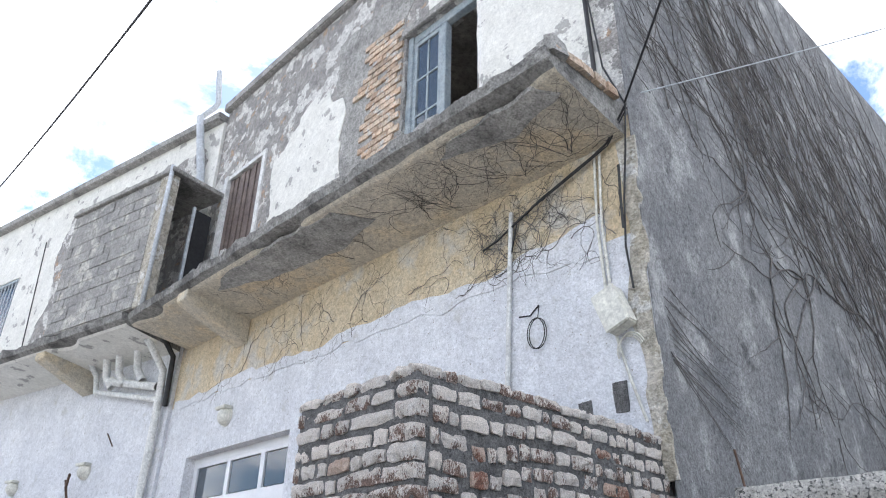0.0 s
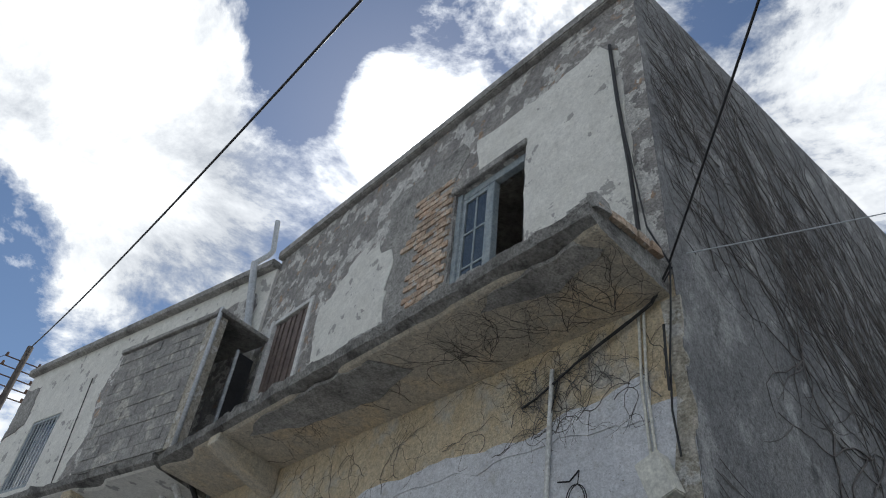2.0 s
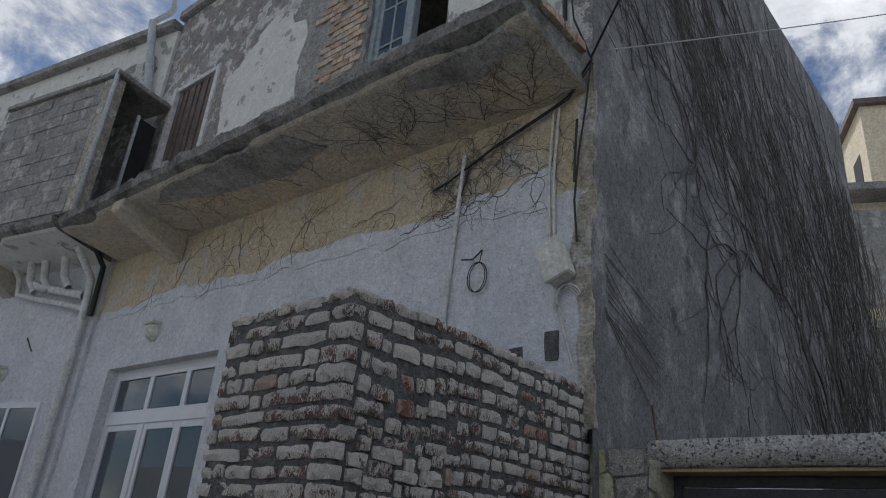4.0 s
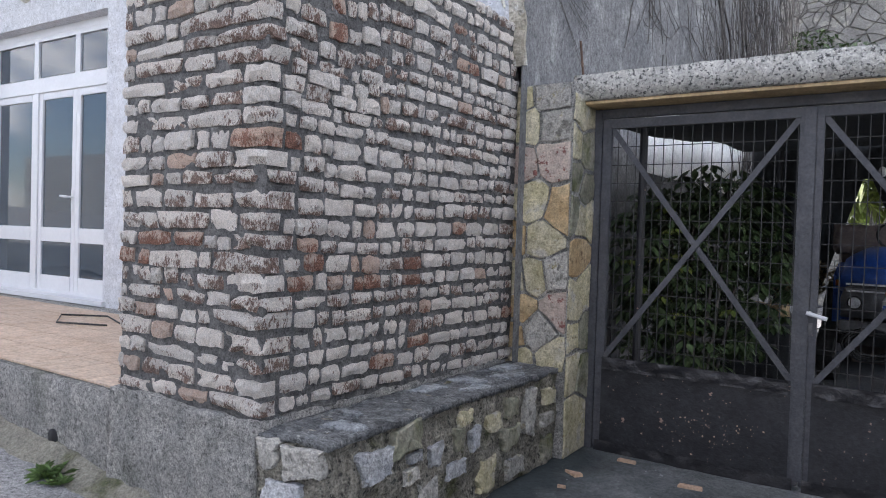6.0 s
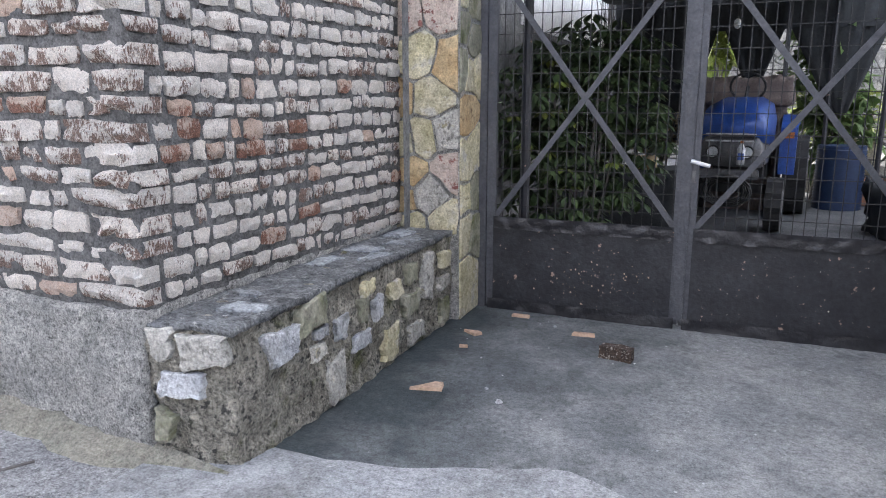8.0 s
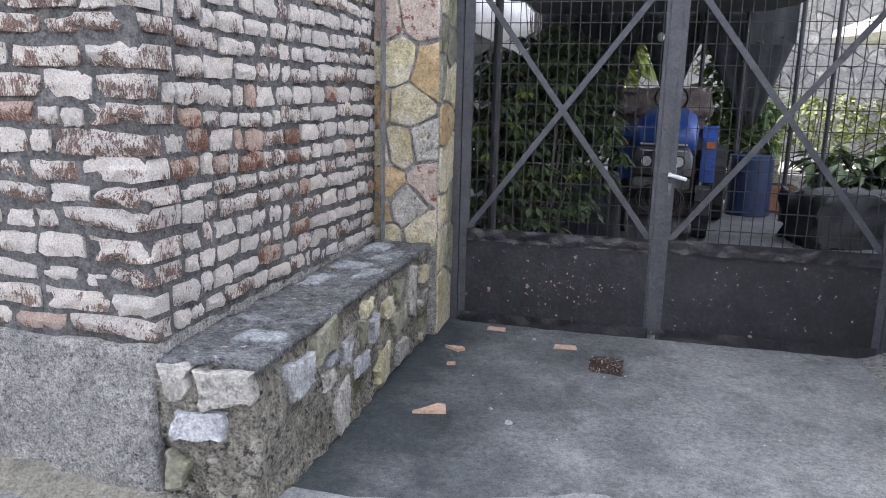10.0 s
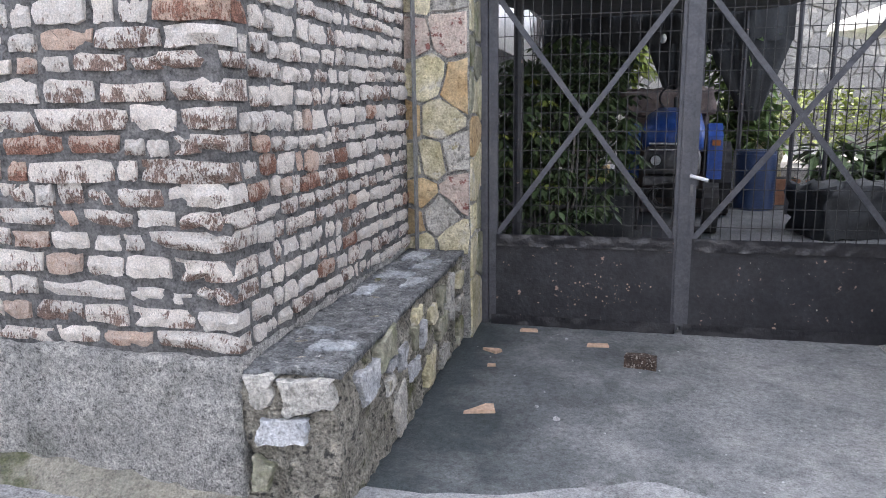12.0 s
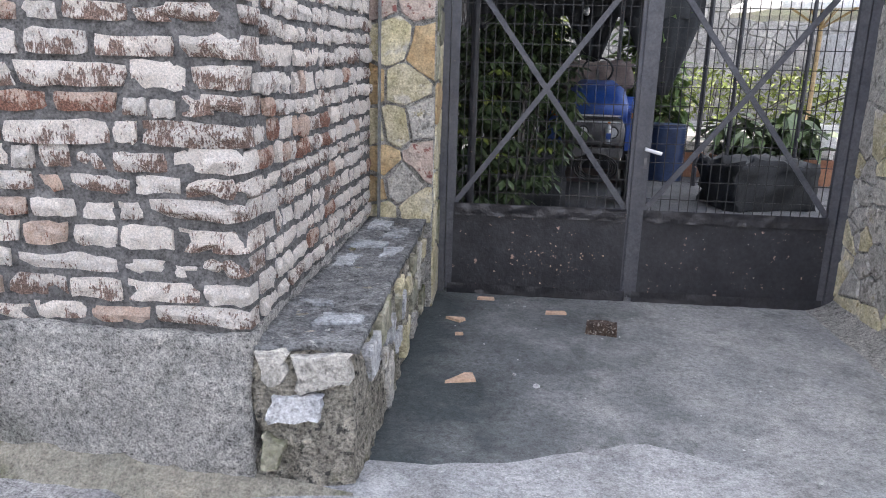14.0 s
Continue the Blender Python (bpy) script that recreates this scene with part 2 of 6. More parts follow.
M = dict(
    white=surface("white_paint", (0.7, 0.71, 0.735), (0.6, 0.61, 0.64), 2.0, 0.8, 0.8, 55, stain=(0.5, 0.495, 0.47), stain_scale=3.2, stain_at=(0.6, 0.75), spots=(0.3, 0.28, 0.25), spot_scale=38, spot_at=(0.645, 0.67), bump_distance=0.015, grain=0.28),
    ochre=surface("ochre_plaster", (0.58, 0.47, 0.31), (0.62, 0.53, 0.38), 3.0, 0.9, 0.9, 55, stain=(0.56, 0.53, 0.47), stain_scale=2.2, stain_at=(0.52, 0.66), spots=(0.25, 0.2, 0.15), spot_scale=30, spot_at=(0.64, 0.7), bump_distance=0.02, grain=0.4),
    flake=surface("flaking_plaster", (0.27, 0.26, 0.25), (0.36, 0.34, 0.32), 3.0, 0.92, 1.0, 35, stain=(0.6, 0.59, 0.56), stain_scale=3.2, stain_at=(0.53, 0.54), spots=(0.4, 0.29, 0.21), spot_scale=5, spot_at=(0.6, 0.64), bump_distance=0.03, grain=0.5),
    cream=surface("cream_paint", (0.74, 0.73, 0.68), (0.66, 0.65, 0.6), 2.5, 0.85, 0.5, 40, stain=(0.36, 0.35, 0.33), stain_scale=3.0, stain_at=(0.6, 0.62), spots=(0.3, 0.28, 0.25), spot_scale=28, spot_at=(0.7, 0.74), grain=0.2),
    concrete=surface("old_concrete", (0.25, 0.245, 0.23), (0.36, 0.35, 0.33), 4.0, 0.93, 0.8, 50, stain=(0.14, 0.135, 0.13), stain_scale=1.5, stain_at=(0.52, 0.7), grain=0.65),
    soffit=surface("soffit_concrete", (0.62, 0.56, 0.45), (0.51, 0.47, 0.39), 3.0, 0.93, 1.0, 60, stain=(0.66, 0.56, 0.4), stain_scale=1.2, stain_at=(0.5, 0.62), spots=(0.3, 0.27, 0.23), spot_scale=18, spot_at=(0.64, 0.72), bump_distance=0.02, grain=0.45),
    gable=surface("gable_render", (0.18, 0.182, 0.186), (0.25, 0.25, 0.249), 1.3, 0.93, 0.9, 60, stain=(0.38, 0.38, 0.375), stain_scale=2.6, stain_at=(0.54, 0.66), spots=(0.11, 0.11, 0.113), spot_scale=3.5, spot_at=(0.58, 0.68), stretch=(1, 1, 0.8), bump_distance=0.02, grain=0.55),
    block=surface("grey_blocks", (0.24, 0.235, 0.225), (0.33, 0.32, 0.3), 2.0, 0.94, 0.9, 50, stain=(0.46, 0.44, 0.4), stain_scale=3.5, stain_at=(0.55, 0.62), vary=0.07, grain=0.55),
    brick=limed("lime_smeared_brick", (0.86, 0.82, 0.77), (0.74, 0.67, 0.6), (0.17, 0.115, 0.092), 0.61),
    red_brick=limed("red_brick", (0.7, 0.58, 0.5), (0.55, 0.4, 0.31), (0.2, 0.1, 0.07), 0.55),
    mortar=surface("grey_mortar", (0.11, 0.108, 0.106), (0.19, 0.187, 0.183), 9.0, 0.95, 1.0, 110, stain=(0.26, 0.255, 0.245), stain_scale=7.0, stain_at=(0.6, 0.7), bump_distance=0.02, grain=0.8),
    hollow=surface("hollow_brick", (0.42, 0.29, 0.2), (0.48, 0.39, 0.3), 5.0, 0.9, 0.9, 40, vary=0.22, spots=(0.5, 0.48, 0.44), spot_scale=7, spot_at=(0.55, 0.62), grain=0.5),
    plinth=surface("rough_cement_render", (0.38, 0.375, 0.355), (0.57, 0.555, 0.52), 5.0, 0.95, 1.0, 140, stain=(0.3, 0.3, 0.27), stain_scale=3.0, stain_at=(0.56, 0.68), spots=(0.17, 0.17, 0.16), spot_scale=110, spot_at=(0.62, 0.68), bump_distance=0.035, grain=0.95),
    stone=surface("field_stone", (0.5, 0.45, 0.27), (0.62, 0.57, 0.42), 6.0, 0.85, 0.9, 80, vary=0.16, spots=(0.3, 0.25, 0.14), spot_scale=22, spot_at=(0.6, 0.68), stain=(0.56, 0.53, 0.46), stain_scale=5.0, stain_at=(0.55, 0.62), bump_distance=0.012, grain=0.5),
    pink_stone=surface("pink_stone", (0.47, 0.37, 0.32), (0.55, 0.47, 0.4), 9.0, 0.85, 0.8, 80, vary=0.1, spots=(0.24, 0.1, 0.085), spot_scale=19, spot_at=(0.57, 0.62), grain=0.45),
    grey_stone=surface("grey_stone", (0.36, 0.37, 0.385), (0.5, 0.505, 0.51), 8.0, 0.85, 0.9, 90, vary=0.2, stain=(0.2, 0.2, 0.19), stain_scale=9.0, stain_at=(0.56, 0.66), bump_distance=0.015, grain=0.6),
    slab_stone=surface("weathered_blue_grey_slab", (0.28, 0.3, 0.315), (0.4, 0.42, 0.432), 9.0, 0.85, 0.9, 90, vary=0.2, stain=(0.17, 0.172, 0.17), stain_scale=11.0, stain_at=(0.56, 0.66), bump_distance=0.015, grain=0.7),
    burnt_brick=surface("dark_burnt_brick", (0.06, 0.042, 0.034), (0.1, 0.068, 0.052), 14.0, 0.9, 1.0, 120, spots=(0.34, 0.31, 0.27), spot_scale=60, spot_at=(0.56, 0.61), bump_distance=0.015, grain=0.8),
    asphalt=surface("worn_asphalt", (0.22, 0.222, 0.226), (0.31, 0.31, 0.31), 3.0, 0.92, 1.0, 130, stain=(0.2, 0.195, 0.18), stain_scale=0.9, stain_at=(0.55, 0.7), spots=(0.42, 0.42, 0.42), spot_scale=90, spot_at=(0.62, 0.66), grain=0.85),
    drive=damp(surface("drive_concrete", (0.235, 0.245, 0.252), (0.33, 0.335, 0.335), 2.6, 0.8, 0.8, 120, stain=(0.19, 0.2, 0.203), stain_scale=4.3, stain_at=(0.5, 0.66), spots=(0.58, 0.58, 0.565), spot_scale=85, spot_at=(0.65, 0.69), grain=0.6), (0.13, 0.17, 0.185), 0.35, 2.2),
    # Yard concrete: base tones lowered to carry the shade on the floor
    yard=surface("shade_toned_yard_concrete", (0.07, 0.075, 0.08), (0.12, 0.125, 0.13), 2.0, 0.75, 0.8, 90, stain=(0.05, 0.055, 0.055), stain_scale=1.1, stain_at=(0.5, 0.65), grain=0.6),
    tile=surface("terracotta_paving", (0.5, 0.37, 0.27), (0.56, 0.44, 0.34), 4.0, 0.7, 0.2, 60, vary=0.06),
    black=surface("black_gate_paint", (0.018, 0.019, 0.024), (0.03, 0.031, 0.037), 5.0, 0.5, 0.3, 40, spots=(0.32, 0.22, 0.17), spot_scale=20, spot_at=(0.66, 0.68)),
    gate_grey=surface("grey_gate_steel", (0.06, 0.063, 0.075), (0.085, 0.088, 0.1), 7.0, 0.5, 0.3, 60, spots=(0.16, 0.13, 0.11), spot_scale=35, spot_at=(0.7, 0.74)),
    mottled=surface("lichened_concrete", (0.48, 0.47, 0.43), (0.6, 0.585, 0.54), 10.0, 0.93, 0.9, 70, spots=(0.1, 0.1, 0.095), spot_scale=48, spot_at=(0.55, 0.6), stain=(0.3, 0.29, 0.26), stain_scale=7.0, stain_at=(0.55, 0.66), bump_distance=0.02, grain=0.5),
    frame=surface("white_aluminium", (0.74, 0.75, 0.77), (0.7, 0.71, 0.73), 3.0, 0.4, 0.0, 30, grain=0.04),
    shutter=surface("brown_shutter", (0.13, 0.1, 0.09), (0.19, 0.15, 0.13), 7.0, 0.8, 0.3, 50),
    blue_wood=surface("weathered_blue_wood", (0.25, 0.3, 0.33), (0.36, 0.4, 0.42), 7.0, 0.8, 0.4, 60),
    pipe=surface("grey_plastic_pipe", (0.42, 0.45, 0.48), (0.5, 0.52, 0.54), 4.0, 0.55, 0.1, 40),
    white_pipe=surface("painted_pipe", (0.68, 0.68, 0.66), (0.6, 0.6, 0.58), 4.0, 0.6, 0.2, 40),
    cable=surface("black_cable", (0.015, 0.015, 0.017), (0.03, 0.03, 0.032), 9.0, 0.6, 0.0, 40),
    vine=surface("dry_vine", (0.085, 0.078, 0.074), (0.16, 0.148, 0.14), 4.0, 0.95, 0.0, 60),
    leaf=surface("dark_leaf", (0.05, 0.085, 0.032), (0.08, 0.12, 0.05), 5.0, 0.4, 0.0, 60, vary=0.35),
    light_leaf=surface("yellow_green_leaf", (0.14, 0.19, 0.035), (0.22, 0.26, 0.055), 6.0, 0.55, 0.0, 60, vary=0.3),
    dry_leaf=surface("dry_brown_leaf", (0.2, 0.15, 0.09), (0.3, 0.24, 0.15), 6.0, 0.8, 0.0, 60, vary=0.3),
    grass=surface("weed_leaf", (0.09, 0.15, 0.04), (0.12, 0.19, 0.06), 6.0, 0.6, 0.0, 60, vary=0.3),
    tarp=surface("dark_shade_net", (0.02, 0.023, 0.025), (0.034, 0.037, 0.04), 3.0, 0.9, 0.3, 90),
    tractor_blue=surface("blue_tractor_paint", (0.025, 0.08, 0.32), (0.035, 0.1, 0.38), 4.0, 0.35, 0.1, 50, stain=(0.1, 0.11, 0.14), stain_scale=5.0, stain_at=(0.62, 0.75)),
    grey_metal=surface("dull_grey_metal", (0.13, 0.13, 0.135), (0.19, 0.19, 0.195), 5.0, 0.55, 0.2, 50, metal=0.3),
    rubber=surface("black_rubber", (0.015, 0.015, 0.015), (0.03, 0.03, 0.03), 5.0, 0.85, 0.2, 50),
    amber=surface("amber_lens", (0.5, 0.14, 0.02), (0.55, 0.17, 0.03), 5.0, 0.3, 0.0, 30),
    lens=surface("headlamp_lens", (0.55, 0.56, 0.57), (0.65, 0.66, 0.67), 8.0, 0.15, 0.1, 60),
    canvas=surface("white_canvas", (0.78, 0.78, 0.76), (0.72, 0.72, 0.7), 3.0, 0.9, 0.1, 60),
    wood=surface("pale_wood", (0.42, 0.3, 0.16), (0.5, 0.36, 0.2), 5.0, 0.6, 0.2, 50),
    clay=surface("terracotta_clay", (0.27, 0.13, 0.08), (0.33, 0.17, 0.1), 6.0, 0.8, 0.2, 50),
    shard=surface("broken_tile", (0.52, 0.36, 0.25), (0.58, 0.42, 0.31), 10.0, 0.85, 0.3, 60),
    house=surface("yellow_house_paint", (0.74, 0.63, 0.44), (0.78, 0.69, 0.52), 1.5, 0.9, 0.2, 30, stain=(0.6, 0.56, 0.48), stain_scale=0.7, stain_at=(0.55, 0.7)),
    blue_drum=surface("blue_plastic", (0.015, 0.034, 0.09), (0.022, 0.045, 0.11), 4.0, 0.45, 0.0, 50),
    dark=surface("dark_interior", (0.02, 0.02, 0.022), (0.03, 0.03, 0.032), 2.0, 0.9, 0.0, 30),
    ivory=surface("ivory_plastic", (0.66, 0.65, 0.58), (0.6, 0.59, 0.53), 4.0, 0.5, 0.0, 40),
    mossy=surface("mossy_stone", (0.24, 0.24, 0.17), (0.36, 0.34, 0.27), 7.0, 0.9, 0.9, 60, vary=0.2, stain=(0.14, 0.15, 0.07), stain_scale=4.0, stain_at=(0.5, 0.62), bump_distance=0.02, grain=0.5),
    bench=surface("mossy_rubble_cement", (0.27, 0.25, 0.205), (0.46, 0.43, 0.36), 11.0, 0.95, 1.0, 80, stain=(0.15, 0.155, 0.065), stain_scale=3.2, stain_at=(0.55, 0.67), spots=(0.09, 0.088, 0.078), spot_scale=26, spot_at=(0.57, 0.63), bump_distance=0.05, grain=0.9),
    coping=surface("dark_weathered_cement", (0.16, 0.168, 0.174), (0.3, 0.308, 0.31), 9.0, 0.95, 1.0, 90, spots=(0.5, 0.5, 0.48), spot_scale=34, spot_at=(0.6, 0.66), stain=(0.09, 0.092, 0.095), stain_scale=6.0, stain_at=(0.56, 0.66), bump_distance=0.04, grain=0.85),
    pale_stone=surface("pale_lichened_stone", (0.4, 0.385, 0.345), (0.54, 0.52, 0.475), 9.0, 0.88, 1.0, 90, vary=0.12, spots=(0.3, 0.26, 0.13), spot_scale=9, spot_at=(0.6, 0.72), stain=(0.22, 0.21, 0.185), stain_scale=14.0, stain_at=(0.57, 0.64), bump_distance=0.015, grain=0.6),
    rust_stone=surface("rust_brown_stone", (0.42, 0.29, 0.15), (0.54, 0.42, 0.25), 8.0, 0.86, 0.8, 80, vary=0.15, spots=(0.2, 0.13, 0.07), spot_scale=20, spot_at=(0.58, 0.66), bump_distance=0.012, grain=0.5),
    plastic=surface("black_plastic_sheet", (0.02, 0.02, 0.024), (0.035, 0.035, 0.04), 6.0, 0.3, 0.5, 40),
    fillet=surface("mossy_cement_fillet", (0.4, 0.375, 0.31), (0.3, 0.29, 0.24), 5.0, 0.95, 1.0, 110, stain=(0.13, 0.14, 0.07), stain_scale=2.6, stain_at=(0.55, 0.66), bump_distance=0.03, grain=0.55),
    slab_edge=surface("broken_concrete_edge", (0.22, 0.215, 0.2), (0.33, 0.32, 0.3), 6.0, 0.95, 1.0, 45, stain=(0.12, 0.115, 0.11), stain_scale=3.0, stain_at=(0.5, 0.62), bump_distance=0.03, grain=0.6),
    old_wood=surface("tarred_wood", (0.06, 0.05, 0.045), (0.1, 0.085, 0.075), 5.0, 0.9, 0.4, 50),
    corner=surface("bare_corner_render", (0.42, 0.38, 0.3), (0.52, 0.49, 0.43), 6.0, 0.92, 1.0, 40, stain=(0.62, 0.61, 0.58), stain_scale=5.0, stain_at=(0.54, 0.6), bump_distance=0.03, grain=0.5),
    apron=surface("pale_street_concrete", (0.26, 0.272, 0.282), (0.36, 0.368, 0.375), 3.5, 0.85, 0.9, 110, stain=(0.19, 0.193, 0.193), stain_scale=2.6, stain_at=(0.5, 0.66), spots=(0.48, 0.48, 0.47), spot_scale=85, spot_at=(0.64, 0.68), grain=0.6),
    glass=glass("window_glass", (0.16, 0.2, 0.24)),
    rust=surface("rusty_steel", (0.1, 0.06, 0.045), (0.16, 0.1, 0.07), 9.0, 0.85, 0.4, 60),
)
rnd = random.Random(7)

# ---- building helpers ----


def box(bm, x0, x1, y0, y1, z0, z1, jitter=0.0):
    v = [bm.verts.new((x + rnd.uniform(-jitter, jitter), y + rnd.uniform(-jitter, jitter), z + rnd.uniform(-jitter, jitter)))
         for z in (z0, z1) for y in (y0, y1) for x in (x0, x1)]
    for f in ((0, 2, 3, 1), (4, 5, 7, 6), (0, 1, 5, 4), (2, 6, 7, 3), (0, 4, 6, 2), (1, 3, 7, 5)):
        bm.faces.new([v[i] for i in f])
    return v


def tube(bm, a, b, r, r2=None, n=10, caps=True):
    a, b = Vector(a), Vector(b)
    q = (b - a).to_track_quat("Z", "Y")
    rings = []
    for p, s in ((a, r), (b, r if r2 is None else r2)):
        rings.append([bm.verts.new(p + q @ Vector((s * math.cos(2 * math.pi * i / n), s * math.sin(2 * math.pi * i / n), 0))) for i in range(n)])
    for i in range(n):
        bm.faces.new((rings[0][i], rings[0][(i + 1) % n], rings[1][(i + 1) % n], rings[1][i]))
    if caps:
        bm.faces.new(rings[0][::-1])
        bm.faces.new(rings[1])


def ball(bm, c, r, squash=(1, 1, 1), seg=14):
    m = Matrix.Translation(c) @ Matrix.Diagonal((*[r * s for s in squash], 1))
    bmesh.ops.create_uvsphere(bm, u_segments=seg, v_segments=seg // 2 + 1, radius=1, matrix=m)


def mesh_of(name, bm, material, smooth=False):
    bm.normal_update()
    me = bpy.data.meshes.new(name)
    bm.to_mesh(me)
    bm.free()
    me.materials.append(M[material] if isinstance(material, str) else material)
    if smooth:
        for p in me.polygons:
            p.use_smooth = True
    return me


def part(name, bm, material, parent=None, label="", smooth=False, bevel=0.0, m=None):
    if bevel:
        bmesh.ops.bevel(bm, geom=bm.edges[:], offset=bevel, segments=2, affect="EDGES", clamp_overlap=True)
    ob = new(name, mesh_of(name, bm, material, smooth))
    if parent is not None:
        ob.parent = parent
    if m is not None:
        ob.matrix_basis = m
    if label:
        ob["label"] = label
    return ob


def thing(name, m, label, category, group="", kind=""):
    ob = new(name)
    ob.empty_display_size = 0.1
    ob.matrix_basis = m
    return tagged(ob, label, category, group, kind)


def piece(name, me, parent, m):
    ob = new(name, me)
    ob.parent = parent
    ob.matrix_basis = m
    return ob


def boxes(name, rows, material, parent=None, label="", bevel=0.0, m=None):
    bm = bmesh.new()
    for r in rows:
        box(bm, *r)
    return part(name, bm, material, parent, label, bevel=bevel, m=m)


def wire(name, pts, r, material, parent=None, label="", sides=0):
    """A cable or pipe along points, as a curve with a round section."""
    cu = bpy.data.curves.new(name, "CURVE")
    cu.dimensions, cu.bevel_depth, cu.bevel_resolution = "3D", r, sides
    s = cu.splines.new("POLY")
    s.points.add(len(pts) - 1)
    for p, q in zip(s.points, pts):
        p.co = (*q, 1)
    cu.materials.append(M[material])
    ob = new(name, cu)
    if parent is not None:
        ob.parent = parent
    if label:
        ob["label"] = label
    return ob


def sag(a, b, drop, n=14):
    a, b = Vector(a), Vector(b)
    return [a.lerp(b, i / n) - Vector((0, 0, drop * 4 * (i / n) * (1 - i / n))) for i in range(n + 1)]


def frame_at(x, y, slope):
    """A facade's own axes: u to the left along it, d out to the street, z up."""
    a = math.atan(slope)
    c, s = math.cos(a), math.sin(a)
    return Matrix(((-c, s, 0, x), (-s, -c, 0, y), (0, 0, 1, 0), (0, 0, 0, 1)))


FA = frame_at(0.06, 2.12, 0.033)
FB = frame_at(-7.9, 1.8, 0.235)
FBAY = frame_at(-7.2, 0.9, 0.245)

# ---- ground ----


def height(x, y):
    t = min(1.0, max(0.0, (0.7 - y) / 1.0))
    return 0.06 * t * t * (3 - 2 * t) + 0.065 * max(0.0, min(-x, 30.0)) * (1 if y < 2 else 0.3)


def sheet(xs, ys, f):
    bm = bmesh.new()
    g = [[bm.verts.new((x, y, f(x, y))) for x in xs] for y in ys]
    for j in range(len(ys) - 1):
        for i in range(len(xs) - 1):
            bm.faces.new((g[j][i], g[j][i + 1], g[j + 1][i + 1], g[j + 1][i]))
    return bm


gx = [-3000, -300, -60, -30, -20] + [-16 + i for i in range(12)] + [-4 + 0.4 * i for i in range(32)] + [10, 14, 20, 40, 300, 3000]
gy = [-3000, -300, -60, -25, -14, -9] + [-6 + 0.4 * i for i in range(36)] + [10, 14, 20, 40, 300, 3000]
tagged(part("ground", sheet(gx, gy, lambda x, y: height(x, y) - 0.012), "asphalt", smooth=True), "worn grey asphalt street with patches", "road", kind="structure")


def drive_height(x, y):
    return height(x, y) + 0.004 + 0.006 * noise.noise((x * 1.3, y * 1.3, 0))


def drive_sheet():
    bm = bmesh.new()
    xs = [0.0 + 0.1 * i for i in range(56)]
    rows = []
    for j in range(80):
        line = []
        for x in xs:
            y0 = 0.25 + 0.28 * math.exp(-((x - 1.5) / 0.45) ** 2) + 0.05 * noise.noise((x * 3.1, 3, 0)) + 0.025 * noise.noise((x * 9, 3, 0))
            y = y0 + (2.74 - y0) * j / 79
            line.append(bm.verts.new((x, y, drive_height(x, y) + 0.003 - (0.012 if j == 0 else 0.0))))
        rows.append(line)
    for a, b in zip(rows, rows[1:]):
        for i in range(len(xs) - 1):
            bm.faces.new((a[i], a[i + 1], b[i + 1], b[i]))
    return bm


tagged(part("street_apron", sheet([0.0 + 0.16 * i for i in range(20)], [-0.75 + 0.1 * i for i in range(20)], lambda x, y: height(x, y) + 0.002 - 0.02 * max(0, -0.45 - y + 0.15 * noise.noise((x * 2, 0, 0))) * 6), "apron", smooth=True),
       "pale dusty concrete between street and driveway", "pavement", kind="structure")
tagged(part("pavement", drive_sheet(), "drive", smooth=True), "dark stained concrete driveway before the gate", "driveway", kind="structure")

# Yard floor: its shade is painted in by a darker concrete than the drive
tagged(part("yard_floor", sheet([0.0 + 0.3 * i for i in range(30)], [2.74 + 0.3 * i for i in range(31)], lambda x, y: drive_height(x, y) + 0.003), "yard", smooth=True), "concrete floor of the yard with the shade put into its colour", "floor", kind="structure")

# ---- main house ----
tagged(boxes("wall_across_street", [(-30, 25, -11.3, -11.0, -0.5, 4.2)], "plinth"), "plain grey wall across the street", "wall", kind="structure")
tagged(boxes("wall_front", [(0.09, 4.65, -0.3, 0, 0, 2.95), (0, 4.65, -0.3, 0, 2.95, 4.42), (4.65, 7.2, -0.3, 0, 3.62, 4.42), (4.65, 7.2, -0.3, 0, 0, 0.62), (7.2, 7.98, -0.3, 0, 0, 4.42)], "white", m=FA),
       "white painted rough plaster ground floor wall", "wall", kind="structure")
tagged(boxes("wall_band", [(0, 7.98, -0.3, -0.004, 4.42, 5.5)], "ochre", m=FA), "peeling ochre plaster band under the balcony", "wall", kind="structure")
tagged(boxes("wall_upper", [(0, 1.7, -0.3, 0, 5.5, 9.9), (1.7, 2.95, -0.3, 0, 8.33, 9.9), (1.7, 2.95, -0.3, 0, 5.5, 5.75), (2.95, 6.3, -0.3, 0, 5.5, 9.9),
        (6.3, 7.45, -0.3, 0, 8.27, 9.9), (6.3, 7.45, -0.3, 0, 5.5, 5.7), (7.45, 7.98, -0.3, 0, 5.5, 9.9)], "flake", m=FA), "grey flaking plaster upper storey wall", "wall", kind="structure")
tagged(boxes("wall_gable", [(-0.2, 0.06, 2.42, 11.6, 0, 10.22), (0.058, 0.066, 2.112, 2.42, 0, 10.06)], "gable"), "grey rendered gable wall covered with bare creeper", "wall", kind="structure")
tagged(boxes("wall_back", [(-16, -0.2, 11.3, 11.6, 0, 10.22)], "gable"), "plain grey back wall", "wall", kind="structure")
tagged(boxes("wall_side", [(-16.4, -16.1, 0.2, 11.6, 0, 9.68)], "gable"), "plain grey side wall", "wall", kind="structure")
